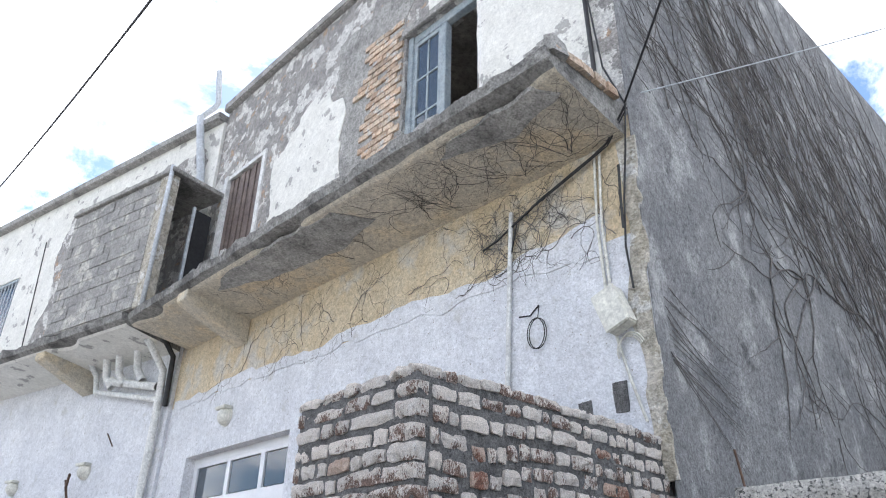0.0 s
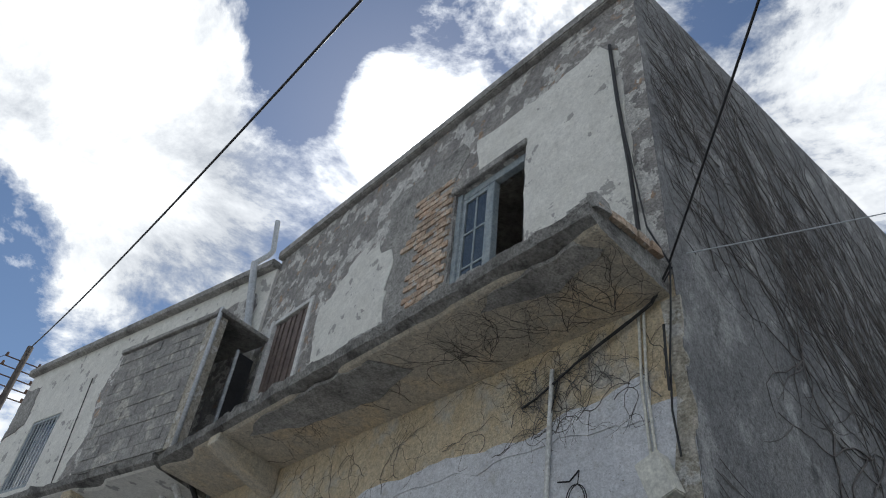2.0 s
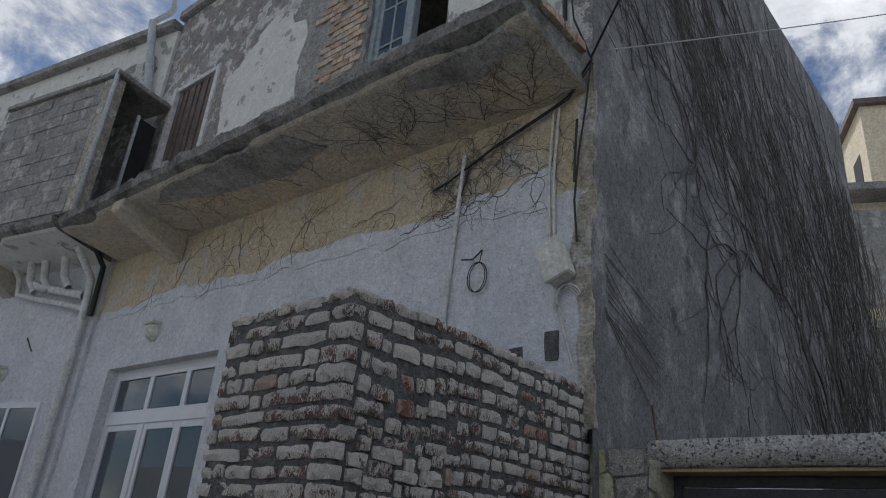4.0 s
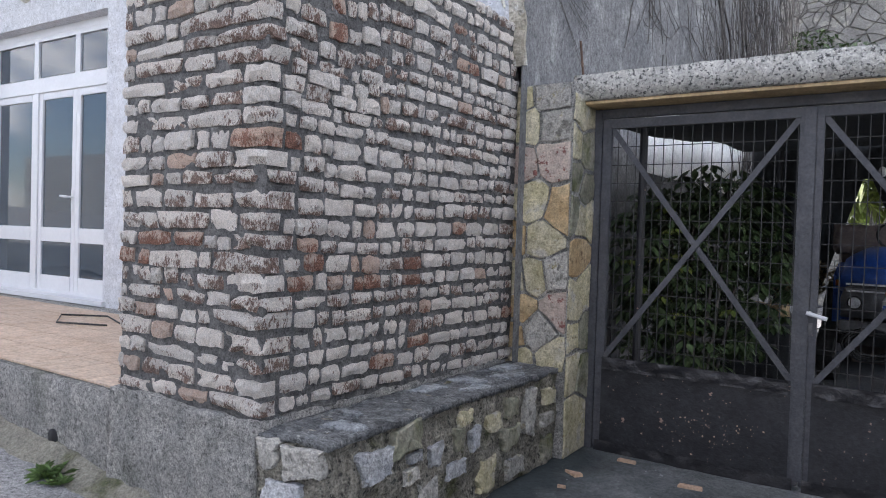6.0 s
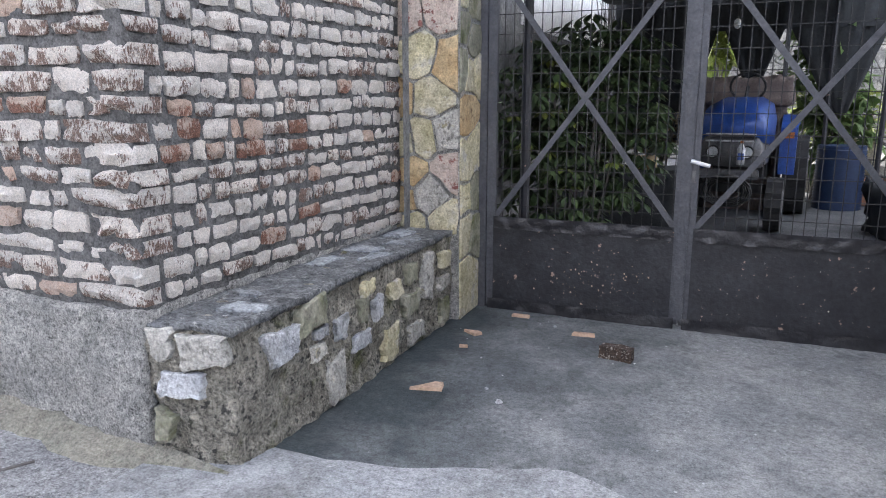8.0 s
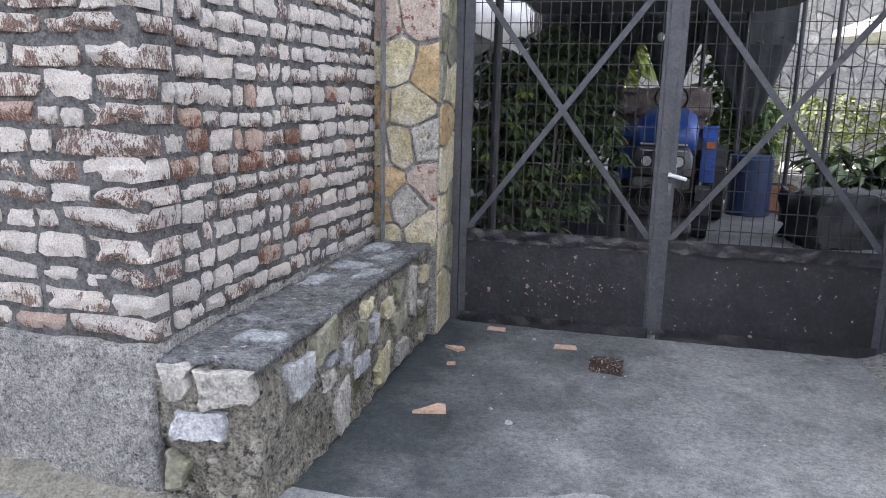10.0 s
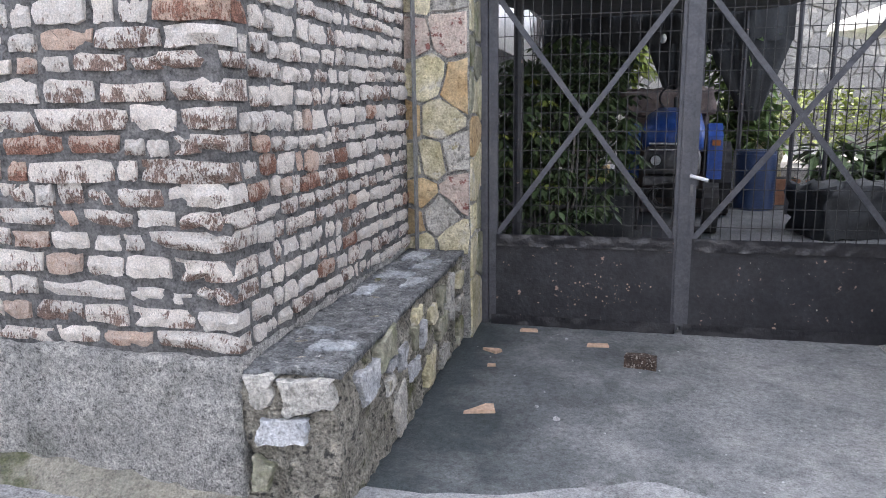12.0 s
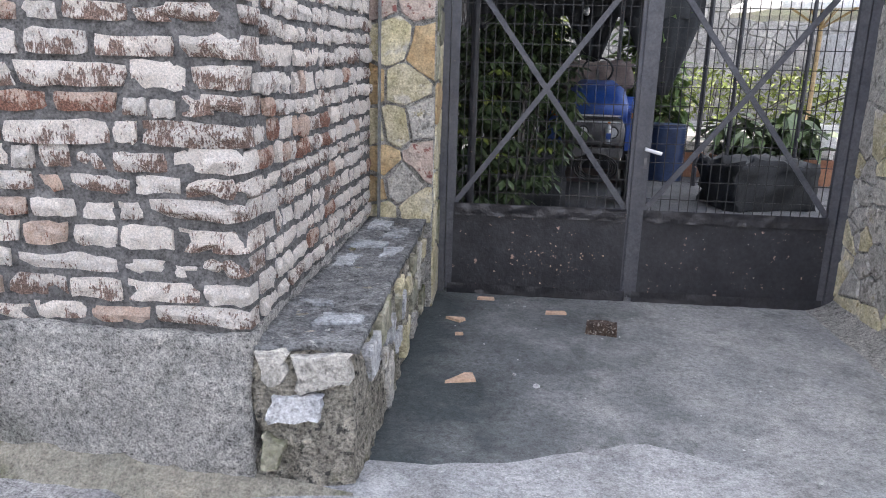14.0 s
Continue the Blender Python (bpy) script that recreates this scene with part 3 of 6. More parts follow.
tagged(boxes("wall_street", [(0, 2.6, -0.3, 0, 0, 5.5), (2.6, 8.9, -0.3, 0, 0, 5.5)], "white", m=FB), "white painted ground floor wall along the bend", "wall", kind="structure")
tagged(boxes("wall_street_upper", [(0.0, 6.4, -0.3, 0, 5.5, 9.68), (6.4, 7.6, -0.3, 0, 8.17, 9.68), (6.4, 7.6, -0.3, 0, 5.5, 6.5), (7.6, 8.9, -0.3, 0, 5.5, 9.68)], "cream", m=FB),
       "cream painted upper wall with grey patches", "wall", kind="structure")
tagged(boxes("roof", [(-16.2, -0.2, 2.7, 11.3, 9.5, 9.62)], "concrete"), "flat concrete roof slab", "roof", kind="structure")
tagged(boxes("floor_upper", [(-15.8, -0.2, 2.3, 11.3, 5.3, 5.48)], "concrete"), "concrete floor between the storeys", "floor", kind="structure")
tagged(boxes("cornice", [(-0.04, 8.0, -0.3, 0.1, 9.9, 10.08)], "concrete", m=FA, bevel=0.02), "weathered concrete roof edge", "cornice", kind="structure")
tagged(boxes("cornice_bend", [(0.0, 9.0, -0.3, 0.14, 9.68, 9.85)], "concrete", m=FB, bevel=0.02), "weathered concrete roof edge along the bend", "cornice", kind="structure")


def ragged(name, outline, material, m, d=0.008, thick=0.012, rough=0.05, step=0.12, parent=None, label="", seed=0):
    """A skin of plaster with a broken edge, lying on a facade."""
    pts = []
    for k, (a, b) in enumerate(zip(outline, outline[1:] + outline[:1])):
        a, b = Vector(a), Vector(b)
        c = max(1, int((b - a).length / step))
        for i in range(c):
            p = a.lerp(b, i / c)
            q = noise.noise_vector((p.x * 3.1 + seed, p.y * 3.1, 5.0 + seed)) + 0.6 * noise.noise_vector((p.x * 9 + seed, p.y * 9, 1.0))
            pts.append((p.x + rough * q.x, p.y + rough * q.y))
    bm = bmesh.new()
    front = [bm.verts.new((u, d + thick, z)) for u, z in pts]
    back = [bm.verts.new((u, d - 0.012, z)) for u, z in pts]
    bm.faces.new(front)
    for i in range(len(pts)):
        j = (i + 1) % len(pts)
        bm.faces.new((front[i], back[i], back[j], front[j]))
    bmesh.ops.recalc_face_normals(bm, faces=bm.faces[:])
    return tagged(part(name, bm, material, parent, m=m), label, "plaster", kind="structure")


ragged("plaster_panel", [(0.2, 5.66), (1.68, 5.66), (1.68, 8.4), (2.5, 8.45), (2.6, 9.1), (1.3, 9.1), (0.55, 9.25), (0.3, 8.9)], "cream", FA, label="cream plaster panel beside the open window", seed=1)
ragged("plaster_patch", [(3.95, 6.3), (4.9, 5.9), (5.9, 6.2), (5.9, 7.9), (5.0, 8.5), (4.3, 8.2), (4.2, 7.2)], "cream", FA, rough=0.16, label="remnant of cream plaster", seed=5)
ragged("plaster_patch", [(0.0, 2.6), (0.13, 2.6), (0.1, 3.3), (0.17, 3.9), (0.12, 4.5), (0.15, 5.28), (0.0, 5.28)], "corner", FA, d=0.0, label="bare rough render along the corner", rough=0.06, seed=8)
ragged("plaster_patch", [(0.3, 4.3), (1.2, 4.38), (2.2, 4.36), (3.4, 4.4), (4.6, 4.38), (6.0, 4.4), (7.9, 4.38), (7.9, 4.5), (6.0, 4.55), (4.4, 4.5), (3.0, 4.58), (1.6, 4.48), (0.8, 4.62), (0.35, 4.7)], "white", FA, d=-0.002, rough=0.07,
       label="broken upper edge of the white paint", seed=11)
ragged("plaster_patch", [(3.9, 5.9), (4.3, 6.3), (4.5, 9.2), (2.9, 9.3), (2.75, 9.0), (2.97, 8.6), (2.97, 5.9)], "concrete", FA, d=-0.004, rough=0.08, label="grey scratch coat round bare bricks", seed=15)
ragged("plaster_patch", [(0.3, 5.75), (4.9, 5.75), (5.1, 6.4), (4.7, 7.2), (4.9, 8.3), (4.6, 9.2), (0.3, 9.2)], "flake", FB, rough=0.12, label="grey flaking plaster behind the bay", seed=19)
ragged("plaster_patch", [(8.0, 8.2), (8.85, 8.0), (8.85, 9.3), (8.2, 9.2)], "concrete", FB, rough=0.1, label="bare grey patch by the roof edge", seed=23)

# Two holes broken through the paint beside the meter box
for (u, z, w, h) in ((0.33, 3.17, 0.06, 0.1), (0.63, 3.12, 0.05, 0.08)):
    ragged("wall_hole", [(u - w, z - h), (u + w, z - h), (u + w, z + h), (u - w, z + h)], "mortar", FA, d=0.002, thick=0.008, rough=0.03, step=0.05, label="hole broken into the plaster", seed=u * 9)

# ---- balcony ----


def slab(name, frame_m, length, depth, parent, seed, start=-0.02, under="soffit"):
    bm = bmesh.new()
    n = int(length * 8)
    rows = []
    for i in range(n + 1):
        u = start + length * i / n
        w = 0.045 * noise.noise((u * 2.5, seed, 3)) + 0.03 * noise.noise((u * 9, seed, 3))
        b = max(0.0, noise.noise((u * 0.9, seed + 3, 7)) - 0.12) * 0.5
        rows.append([bm.verts.new(p) for p in ((u, 0.0, 5.62), (u, depth * 0.6, 5.63), (u, depth + w, 5.6 + w), (u, depth - 0.02 + w, 5.5 - w * 0.5), (u, depth - 0.1 - b, 5.455 + b * 0.12), (u, depth - 0.14 - b, 5.43),
                                               (u, depth * 0.45, 5.37 + 0.01 * noise.noise((u * 2, 1, seed))), (u, 0.0, 5.3))])
    k = len(rows[0])
    for a, b in zip(rows, rows[1:]):
        for j in range(k):
            f = bm.faces.new((a[j], b[j], b[(j + 1) % k], a[(j + 1) % k]))
            f.material_index = 1 if j in (0, 1, 2, 3) else 0
    bm.faces.new(rows[0][::-1]).material_index = 1
    bm.faces.new(rows[-1]).material_index = 1
    bmesh.ops.recalc_face_normals(bm, faces=bm.faces[:])
    ob = part(name, bm, under, parent)
    ob.data.materials.append(M["slab_edge"])
    return ob


def corbel(parent, u, m=None):
    bm = bmesh.new()
    pts = [(0.0, 4.95), (0.0, 5.32), (0.94, 5.47), (0.94, 5.33), (0.5, 5.15)]
    ring = [[bm.verts.new((u + s, d, z)) for d, z in pts] for s in (0, 0.3)]
    bm.faces.new(ring[0])
    bm.faces.new(ring[1][::-1])
    for i in range(5):
        j = (i + 1) % 5
        bm.faces.new((ring[0][j], ring[0][i], ring[1][i], ring[1][j]))
    bmesh.ops.recalc_face_normals(bm, faces=bm.faces[:])
    return part("corbel", bm, "soffit", parent, "concrete bracket under the slab", bevel=0.012)


balcony = thing("balcony", FA, "crumbling concrete balcony slab without a railing", "balcony")
slab("slab", FA, 7.73, 1.02, balcony, 1, start=0.05)
corbel(balcony, 5.95)
for k, (outline, sd) in enumerate((([(2.7, 0.5), (3.4, 0.35), (4.6, 0.45), (5.6, 0.7), (5.2, 0.86), (4.0, 0.86), (3.0, 0.84)], 2), ([(0.15, 0.7), (0.8, 0.55), (1.5, 0.72), (1.2, 0.85), (0.3, 0.86)], 6))):
    pts = []
    for p, q in zip(outline, outline[1:] + outline[:1]):
        for i in range(8):
            u, d = p[0] + (q[0] - p[0]) * i / 8, p[1] + (q[1] - p[1]) * i / 8
            pts.append((u + 0.07 * noise.noise((u * 4, d * 4, sd)), min(0.9, d + 0.04 * noise.noise((u * 5, d * 5, sd + 3)))))
    bm = bmesh.new()
    lo = [bm.verts.new((u, d, 5.3 + 0.145 * d - 0.012)) for u, d in pts]
    hi = [bm.verts.new((u, d, 5.3 + 0.145 * d + 0.03)) for u, d in pts]
    bm.faces.new(lo)
    for i in range(len(pts)):
        j = (i + 1) % len(pts)
        bm.faces.new((lo[j], lo[i], hi[i], hi[j]))
    bmesh.ops.recalc_face_normals(bm, faces=bm.faces[:])
    part("bare_patch", bm, "concrete", balcony, "dark bare concrete where the render fell")
# Remains of a brick kerb on the end of the slab
for i in range(5):
    bm = bmesh.new()
    box(bm, 0.0, 0.1, 0.12 + 0.17 * i, 0.27 + 0.17 * i, 5.6, 5.69 - 0.008 * i, 0.008)
    part("brick", bm, "hollow", balcony)
bm = bmesh.new()
for k in range(40):
    u = 0.1 + 5.9 * rnd.random()
    box(bm, u, u + rnd.uniform(0.05, 0.2), 0.86, 0.99, 5.59, 5.62 + rnd.uniform(0.0, 0.05), 0.015)
for k in range(7):
    box(bm, 0.0 + 0.07 * k, 0.09 + 0.07 * k, 0.8, 0.98, 5.58, 5.73 - 0.018 * k, 0.02)
tagged(part("broken_edge", bm, "concrete", balcony), kind="stuff")
balcony_bend = thing("balcony", FB, "concrete balcony slab over the street bend", "balcony")
slab("slab", FB, 8.9, 1.06, balcony_bend, 4, start=0.0, under="cream")
corbel(balcony_bend, 2.2)

# ---- enclosed bay of grey blocks on the balcony ----
bay = thing("balcony_bay", FBAY, "small room of bare grey blocks built on the balcony", "bay")
boxes("core", [(0.3, 2.65, -0.16, -0.018, 5.62, 7.84)], "block", bay)
boxes("lid", [(-0.06, 2.7, -1.0, 0.05, 7.84, 7.92)], "concrete", bay, bevel=0.008)
boxes("jamb", [(0.03, 0.3, -0.16, 0.0, 5.62, 7.84)], "corner", bay, bevel=0.01)
boxes("side_frame", [(0.06, 0.1, -0.56, -0.52, 5.62, 7.5)], "pipe", bay)
boxes("side_panel", [(0.12, 0.14, -0.9, -0.6, 5.62, 7.5)], "dark", bay)
bm = bmesh.new()
tube(bm, (0.0, 0.03, 5.62), (0.0, 0.03, 7.95), 0.035)
part("corner_pipe", bm, "pipe", bay, "grey drain pipe on the corner", smooth=True)
zz = 5.64
row = 0
while zz < 7.8:
    u = 0.3 - (0.2 if row % 2 else 0.0)
    while u < 2.62:
        a, b = max(u, 0.3), min(u + 0.39, 2.65)
        if b - a > 0.05:
            bm = bmesh.new()
            box(bm, a, b, -0.05, 0.0 + rnd.uniform(-0.006, 0.006), zz, min(zz + 0.188, 7.83), 0.004)
            part("block", bm, "block", bay)
        u += 0.4
    zz += 0.197
    row += 1

# ---- window frames and doors ----


def casement(parent, u0, u1, z0, z1, d, cols, rows_, material, bar=0.05, mid=0.025, name="casement", pane=True):
    """A leaf with its panes; u to the left."""
    bm = bmesh.new()
    for r in ((u0, u1, z0, z0 + bar * 1.6), (u0, u1, z1 - bar, z1), (u0, u0 + bar, z0 + bar * 1.6, z1 - bar), (u1 - bar, u1, z0 + bar * 1.6, z1 - bar)):
        box(bm, r[0], r[1], d - 0.04, d, r[2], r[3])
    for i in range(1, cols):
        c = u0 + bar + (u1 - u0 - 2 * bar) * i / cols
        box(bm, c - mid / 2, c + mid / 2, d - 0.03, d - 0.008, z0 + bar * 1.6, z1 - bar)
    for j in range(1, rows_):
        c = z0 + bar * 1.6 + (z1 - z0 - 2.6 * bar) * j / rows_
        box(bm, u0 + bar, u1 - bar, d - 0.032, d - 0.006, c - mid / 2, c + mid / 2)
    leaf = part(name, bm, material, parent)
    if pane:
        for i in range(cols):
            for j in range(rows_):
                a = u0 + bar + (u1 - u0 - 2 * bar) * i / cols + 0.012
                b = u0 + bar + (u1 - u0 - 2 * bar) * (i + 1) / cols - 0.012
                c = z0 + bar * 1.6 + (z1 - z0 - 2.6 * bar) * j / rows_ + 0.012
                e = z0 + bar * 1.6 + (z1 - z0 - 2.6 * bar) * (j + 1) / rows_ - 0.012
                boxes("pane", [(a, b, d - 0.024, d - 0.018, c, e)], "glass", leaf)
    return leaf


door = thing("door_1", FA, "white aluminium glazed entrance doors with transom lights", "door", kind="structure")
DZ = -0.14
boxes("door_frame", [(4.65, 4.71, DZ - 0.06, DZ, 0.62, 3.62), (7.14, 7.2, DZ - 0.06, DZ, 0.62, 3.62), (4.71, 7.14, DZ - 0.06, DZ, 3.53, 3.62), (4.71, 7.14, DZ - 0.06, DZ + 0.015, 2.9, 3.0), (4.71, 7.14, DZ - 0.06, DZ, 0.62, 0.68),
                     (6.17, 6.25, DZ - 0.06, DZ + 0.01, 0.68, 2.9)], "frame", door, bevel=0.004)
for a, b in ((4.71, 5.42), (5.42, 6.25), (6.25, 7.14)):
    casement(door, a, b, 3.0, 3.53, DZ - 0.005, 1, 1, "frame", 0.045, name="transom_light")
for k, (a, b) in enumerate(((4.71, 5.42), (5.42, 6.17), (6.25, 7.14))):
    leaf = boxes("door_leaf", [(a, a + 0.075, DZ - 0.05, DZ - 0.004, 0.68, 2.9), (b - 0.075, b, DZ - 0.05, DZ - 0.004, 0.68, 2.9), (a + 0.075, b - 0.075, DZ - 0.05, DZ - 0.004, 0.68, 0.84), (a + 0.075, b - 0.075, DZ - 0.05, DZ - 0.004, 1.22, 1.38),
                                (a + 0.075, b - 0.075, DZ - 0.05, DZ - 0.004, 2.82, 2.9)], "frame", door, bevel=0.004)
    boxes("pane", [(a + 0.075, b - 0.075, DZ - 0.03, DZ - 0.024, 0.84, 1.22)], "glass", leaf)
    boxes("pane", [(a + 0.075, b - 0.075, DZ - 0.03, DZ - 0.024, 1.38, 2.82)], "glass", leaf)
    if k == 1:
        bm = bmesh.new()
        tube(bm, (5.46, DZ, 1.72), (5.46, DZ + 0.06, 1.72), 0.012)
        tube(bm, (5.46, DZ + 0.06, 1.72), (5.6, DZ + 0.06, 1.73), 0.013)
        box(bm, 5.44, 5.48, DZ - 0.004, DZ + 0.006, 1.55, 1.8)
        part("door_handle", bm, "frame", leaf, "white lever handle")
boxes("threshold", [(4.6, 7.25, -0.2, 0.04, 0.6, 0.65)], "frame", door)

door2 = thing("door_2", FB, "glazed shop door on the street bend", "door", kind="structure")
boxes("door_frame", [(0.6, 0.66, 0.0, 0.03, 0.6, 3.23), (2.0, 2.06, 0.0, 0.03, 0.6, 3.23), (0.66, 2.0, 0.0, 0.03, 3.15, 3.23), (1.3, 1.36, 0.0, 0.03, 0.6, 3.15)], "frame", door2)
boxes("pane", [(0.66, 1.3, 0.005, 0.015, 0.6, 3.15)], "glass", door2)
boxes("pane", [(1.36, 2.0, 0.005, 0.015, 0.6, 3.15)], "glass", door2)

win = thing("window_1", FA, "weathered blue wooden window with one leaf missing", "window", kind="structure")
boxes("window_frame", [(1.7, 1.77, -0.16, -0.06, 5.75, 8.33), (2.86, 2.95, -0.16, -0.04, 5.75, 8.33), (1.77, 2.86, -0.16, -0.06, 8.2, 8.33), (1.77, 2.86, -0.16, -0.06, 5.75, 5.84), (2.28, 2.36, -0.16, -0.06, 5.84, 8.2)], "blue_wood", win, bevel=0.006)
boxes("window_surround", [(1.66, 3.0, -0.02, 0.05, 8.33, 8.45)], "concrete", win, bevel=0.01)
casement(win, 2.36, 2.86, 5.84, 8.2, -0.07, 2, 4, "blue_wood", 0.06)
win2 = thing("window_2", FA, "closed brown wooden shutters in a worn surround", "window", kind="structure")
boxes("window_frame", [(6.24, 6.34, -0.1, 0.03, 5.7, 8.27), (7.41, 7.52, -0.1, 0.05, 5.7, 8.27), (6.34, 7.41, -0.1, 0.02, 8.19, 8.27)], "white_pipe", win2, bevel=0.006)
for i in range(9):
    a = 6.35 + 0.118 * i
    boxes("slat", [(a, a + 0.1, -0.09, -0.05 + 0.015 * (i % 3), 5.7, 8.18)], "shutter", win2)
boxes("shutter_back", [(6.34, 7.41, -0.13, -0.1, 5.7, 8.18)], "dark", win2)
win3 = thing("window_3", FB, "window with vertical blue grey iron bars", "window", kind="structure")
boxes("window_frame", [(6.4, 6.46, -0.12, -0.02, 6.5, 8.17), (7.54, 7.6, -0.12, -0.02, 6.5, 8.17), (6.46, 7.54, -0.12, -0.02, 8.1, 8.17), (6.46, 7.54, -0.12, -0.02, 6.5, 6.57)], "blue_wood", win3)
boxes("pane", [(6.46, 7.54, -0.1, -0.09, 6.57, 8.1)], "glass", win3)
for i in range(7):
    bm = bmesh.new()
    tube(bm, (6.53 + 0.155 * i, -0.03, 6.52), (6.53 + 0.155 * i, -0.03, 8.15), 0.014, n=6)
    part("bar", bm, "pipe", win3)

# ---- fixtures on the facade ----


def bulkhead(u, z, m):
    lamp = thing("wall_lamp", m @ Matrix.Translation((u, 0, z)), "round ivory bulkhead lamp on the wall", "lamp", "wall lamps")
    bm = bmesh.new()
    tube(bm, (0, 0, 0), (0, 0.03, 0), 0.13, n=20)
    part("base", bm, "ivory", lamp)
    bm = bmesh.new()
    ball(bm, (0, 0.03, 0), 0.12, (1, 0.8, 1), 18)
    part("diffuser", bm, "ivory", lamp, smooth=True)
    boxes("hood", [(-0.13, 0.13, 0.0, 0.13, 0.08, 0.12)], "ivory", lamp, bevel=0.01)


bulkhead(6.2, 4.02, FA)
bulkhead(1.84, 3.67, FB)
bulkhead(3.98, 3.57, FB)

meter = thing("junction_box", FA @ pose(0.27, 0.0, 3.8, 0, 20, 0), "tilted ivory plastic junction box with loose cables", "junction box")
boxes("body", [(-0.1, 0.1, 0.01, 0.13, -0.16, 0.16)], "ivory", meter, bevel=0.012)
boxes("cover", [(-0.105, 0.105, 0.13, 0.155, -0.165, 0.165)], "ivory", meter, bevel=0.008)
for k in range(3):
    wire("cable", [(0.05 - 0.02 * k + 0.1 * math.sin(a), 0.03 + 0.01 * k, -0.2 - 0.12 * (1 - math.cos(a))) for a in [math.pi * (-0.5 + i / 10) * 1.0 for i in range(11)]], 0.007, "ivory", meter)
wire("drop_pipe", [(0.08, 0.02, 0), (0.14, 0.02, -0.5), (0.16, 0.02, -0.82)], 0.012, "ivory", meter)


def run(name, pts, r, material, m, label, category, sides=1):
    ob = wire(name, [m @ Vector(p) for p in pts], r, material, sides=sides)
    return tagged(ob, label, category)


run("conduit", [(0.32, 0.02, 3.95), (0.34, 0.02, 4.6), (0.3, 0.02, 5.28)], 0.012, "ivory", FA, "ivory conduit up the wall", "conduit")
run("conduit", [(0.36, 0.02, 3.95), (0.385, 0.02, 4.6), (0.35, 0.02, 5.28)], 0.012, "ivory", FA, "ivory conduit up the wall", "conduit")
run("downpipe", [(1.27, 0.03, 5.05), (1.3, 0.03, 4.6), (1.4, 0.03, 2.9)], 0.022, "white_pipe", FA, "thin white painted pipe down the wall", "pipe")
for k in range(2):
    run("coiled_cable", [(1.03 + 0.09 * math.sin(a) + 0.012 * k, 0.03 + 0.01 * k, 3.83 + 0.13 * math.cos(a)) for a in [2 * math.pi * i / 20 for i in range(21)]] + [(1.03, 0.02, 3.97), (1.02, 0.01, 4.08)], 0.0045, "cable", FA,
        "loop of black cable hanging from the wall", "cable")
run("coiled_cable", [(1.02, 0.01, 4.08), (1.1, 0.03, 4.0), (1.22, 0.03, 4.02)], 0.007, "cable", FA, "loose end of black cable on the wall", "cable")
run("vertical_cable", [(0.37, 0.04, 9.05), (0.33, 0.05, 8.0), (0.27, 0.05, 6.9), (0.24, 0.06, 6.0), (0.2, 0.5, 5.66)], 0.022, "cable", FA, "thick black cable down the upper wall", "cable")
run("vertical_cable", [(0.35, 0.06, 9.0), (0.28, 0.09, 7.6), (0.12, 0.12, 6.0), (-0.05, 0.12, 5.5), (0.03, 0.07, 5.1), (0.1, 0.05, 4.7), (0.14, 0.04, 4.3), (0.12, 0.03, 3.95)], 0.009, "cable", FA, "thin black cable along the house corner", "cable")
run("wall_line", [(5.6, 0.01, 8.8), (5.26, 0.01, 6.3)], 0.01, "cable", FB, "thin dark cable down the cream wall", "cable")
run("vertical_cable", [(0.1, 0.08, 5.0), (0.12, 0.07, 4.7), (0.13, 0.06, 4.45)], 0.012, "cable", FA, "taped thick end of black cable", "cable")
run("wall_cable", [(-0.05, 0.12, 5.5), (0.2, 0.05, 5.28), (0.34, 0.05, 5.22), (0.9, 0.04, 5.05), (1.45, 0.03, 4.83), (1.62, 0.03, 4.79)], 0.011, "cable", FA, "black cable along the ochre band", "cable")
run("wall_cable", [(-0.05, 0.1, 5.48), (0.2, 0.05, 5.25), (0.5, 0.05, 5.15), (1.2, 0.03, 4.95), (1.32, 0.03, 4.5)], 0.007, "cable", FA, "black cable along the ochre band", "cable")
# Cables in the air
ob = wire("overhead_cable", sag((0.11, 2.0, 5.52), (3.4, -0.64, 6.26), 0.02), 0.01, "cable", sides=1)
tagged(ob, "black service cable from the house corner to the street", "cable")
ob = wire("overhead_cable", sag((0.1, 2.3, 5.8), (3.2, 8.6, 9.6), 0.05), 0.006, "pipe", sides=1)
tagged(ob, "thin grey wire from the house corner", "cable")
ob = wire("overhead_cable", sag((-19.4, -0.5, 11.5), (4.2, -0.42, 8.62), 0.62, 24), 0.018, "cable", sides=1)
tagged(ob, "thick twisted black cable across the street", "cable")
pole = thing("utility_pole", pose(-19.6, -0.45, 0), "dark wooden utility pole with insulators", "pole")
bm = bmesh.new()
tube(bm, (0, 0, 0), (0.1, 0, 11.7), 0.13, 0.085, 14)
part("post", bm, "old_wood", pole, smooth=True)
for k in range(5):
    bm = bmesh.new()
    tube(bm, (0.1, -0.5, 11.2 - 0.28 * k), (0.1, 0.5, 11.2 - 0.28 * k), 0.02, n=8)
    for e in (-0.45, 0.45):
        tube(bm, (0.1, e, 11.2 - 0.28 * k), (0.1, e, 11.32 - 0.28 * k), 0.045, 0.03, 8)
    part("insulator", bm, "rust", pole)
for k in range(4):
    ob = wire("overhead_cable", sag((-19.5, -0.9, 11.25 - 0.3 * k), (-40, -9, 10.9 - 0.3 * k), 0.3), 0.012, "cable")
    tagged(ob, "black line from the utility pole", "cable")

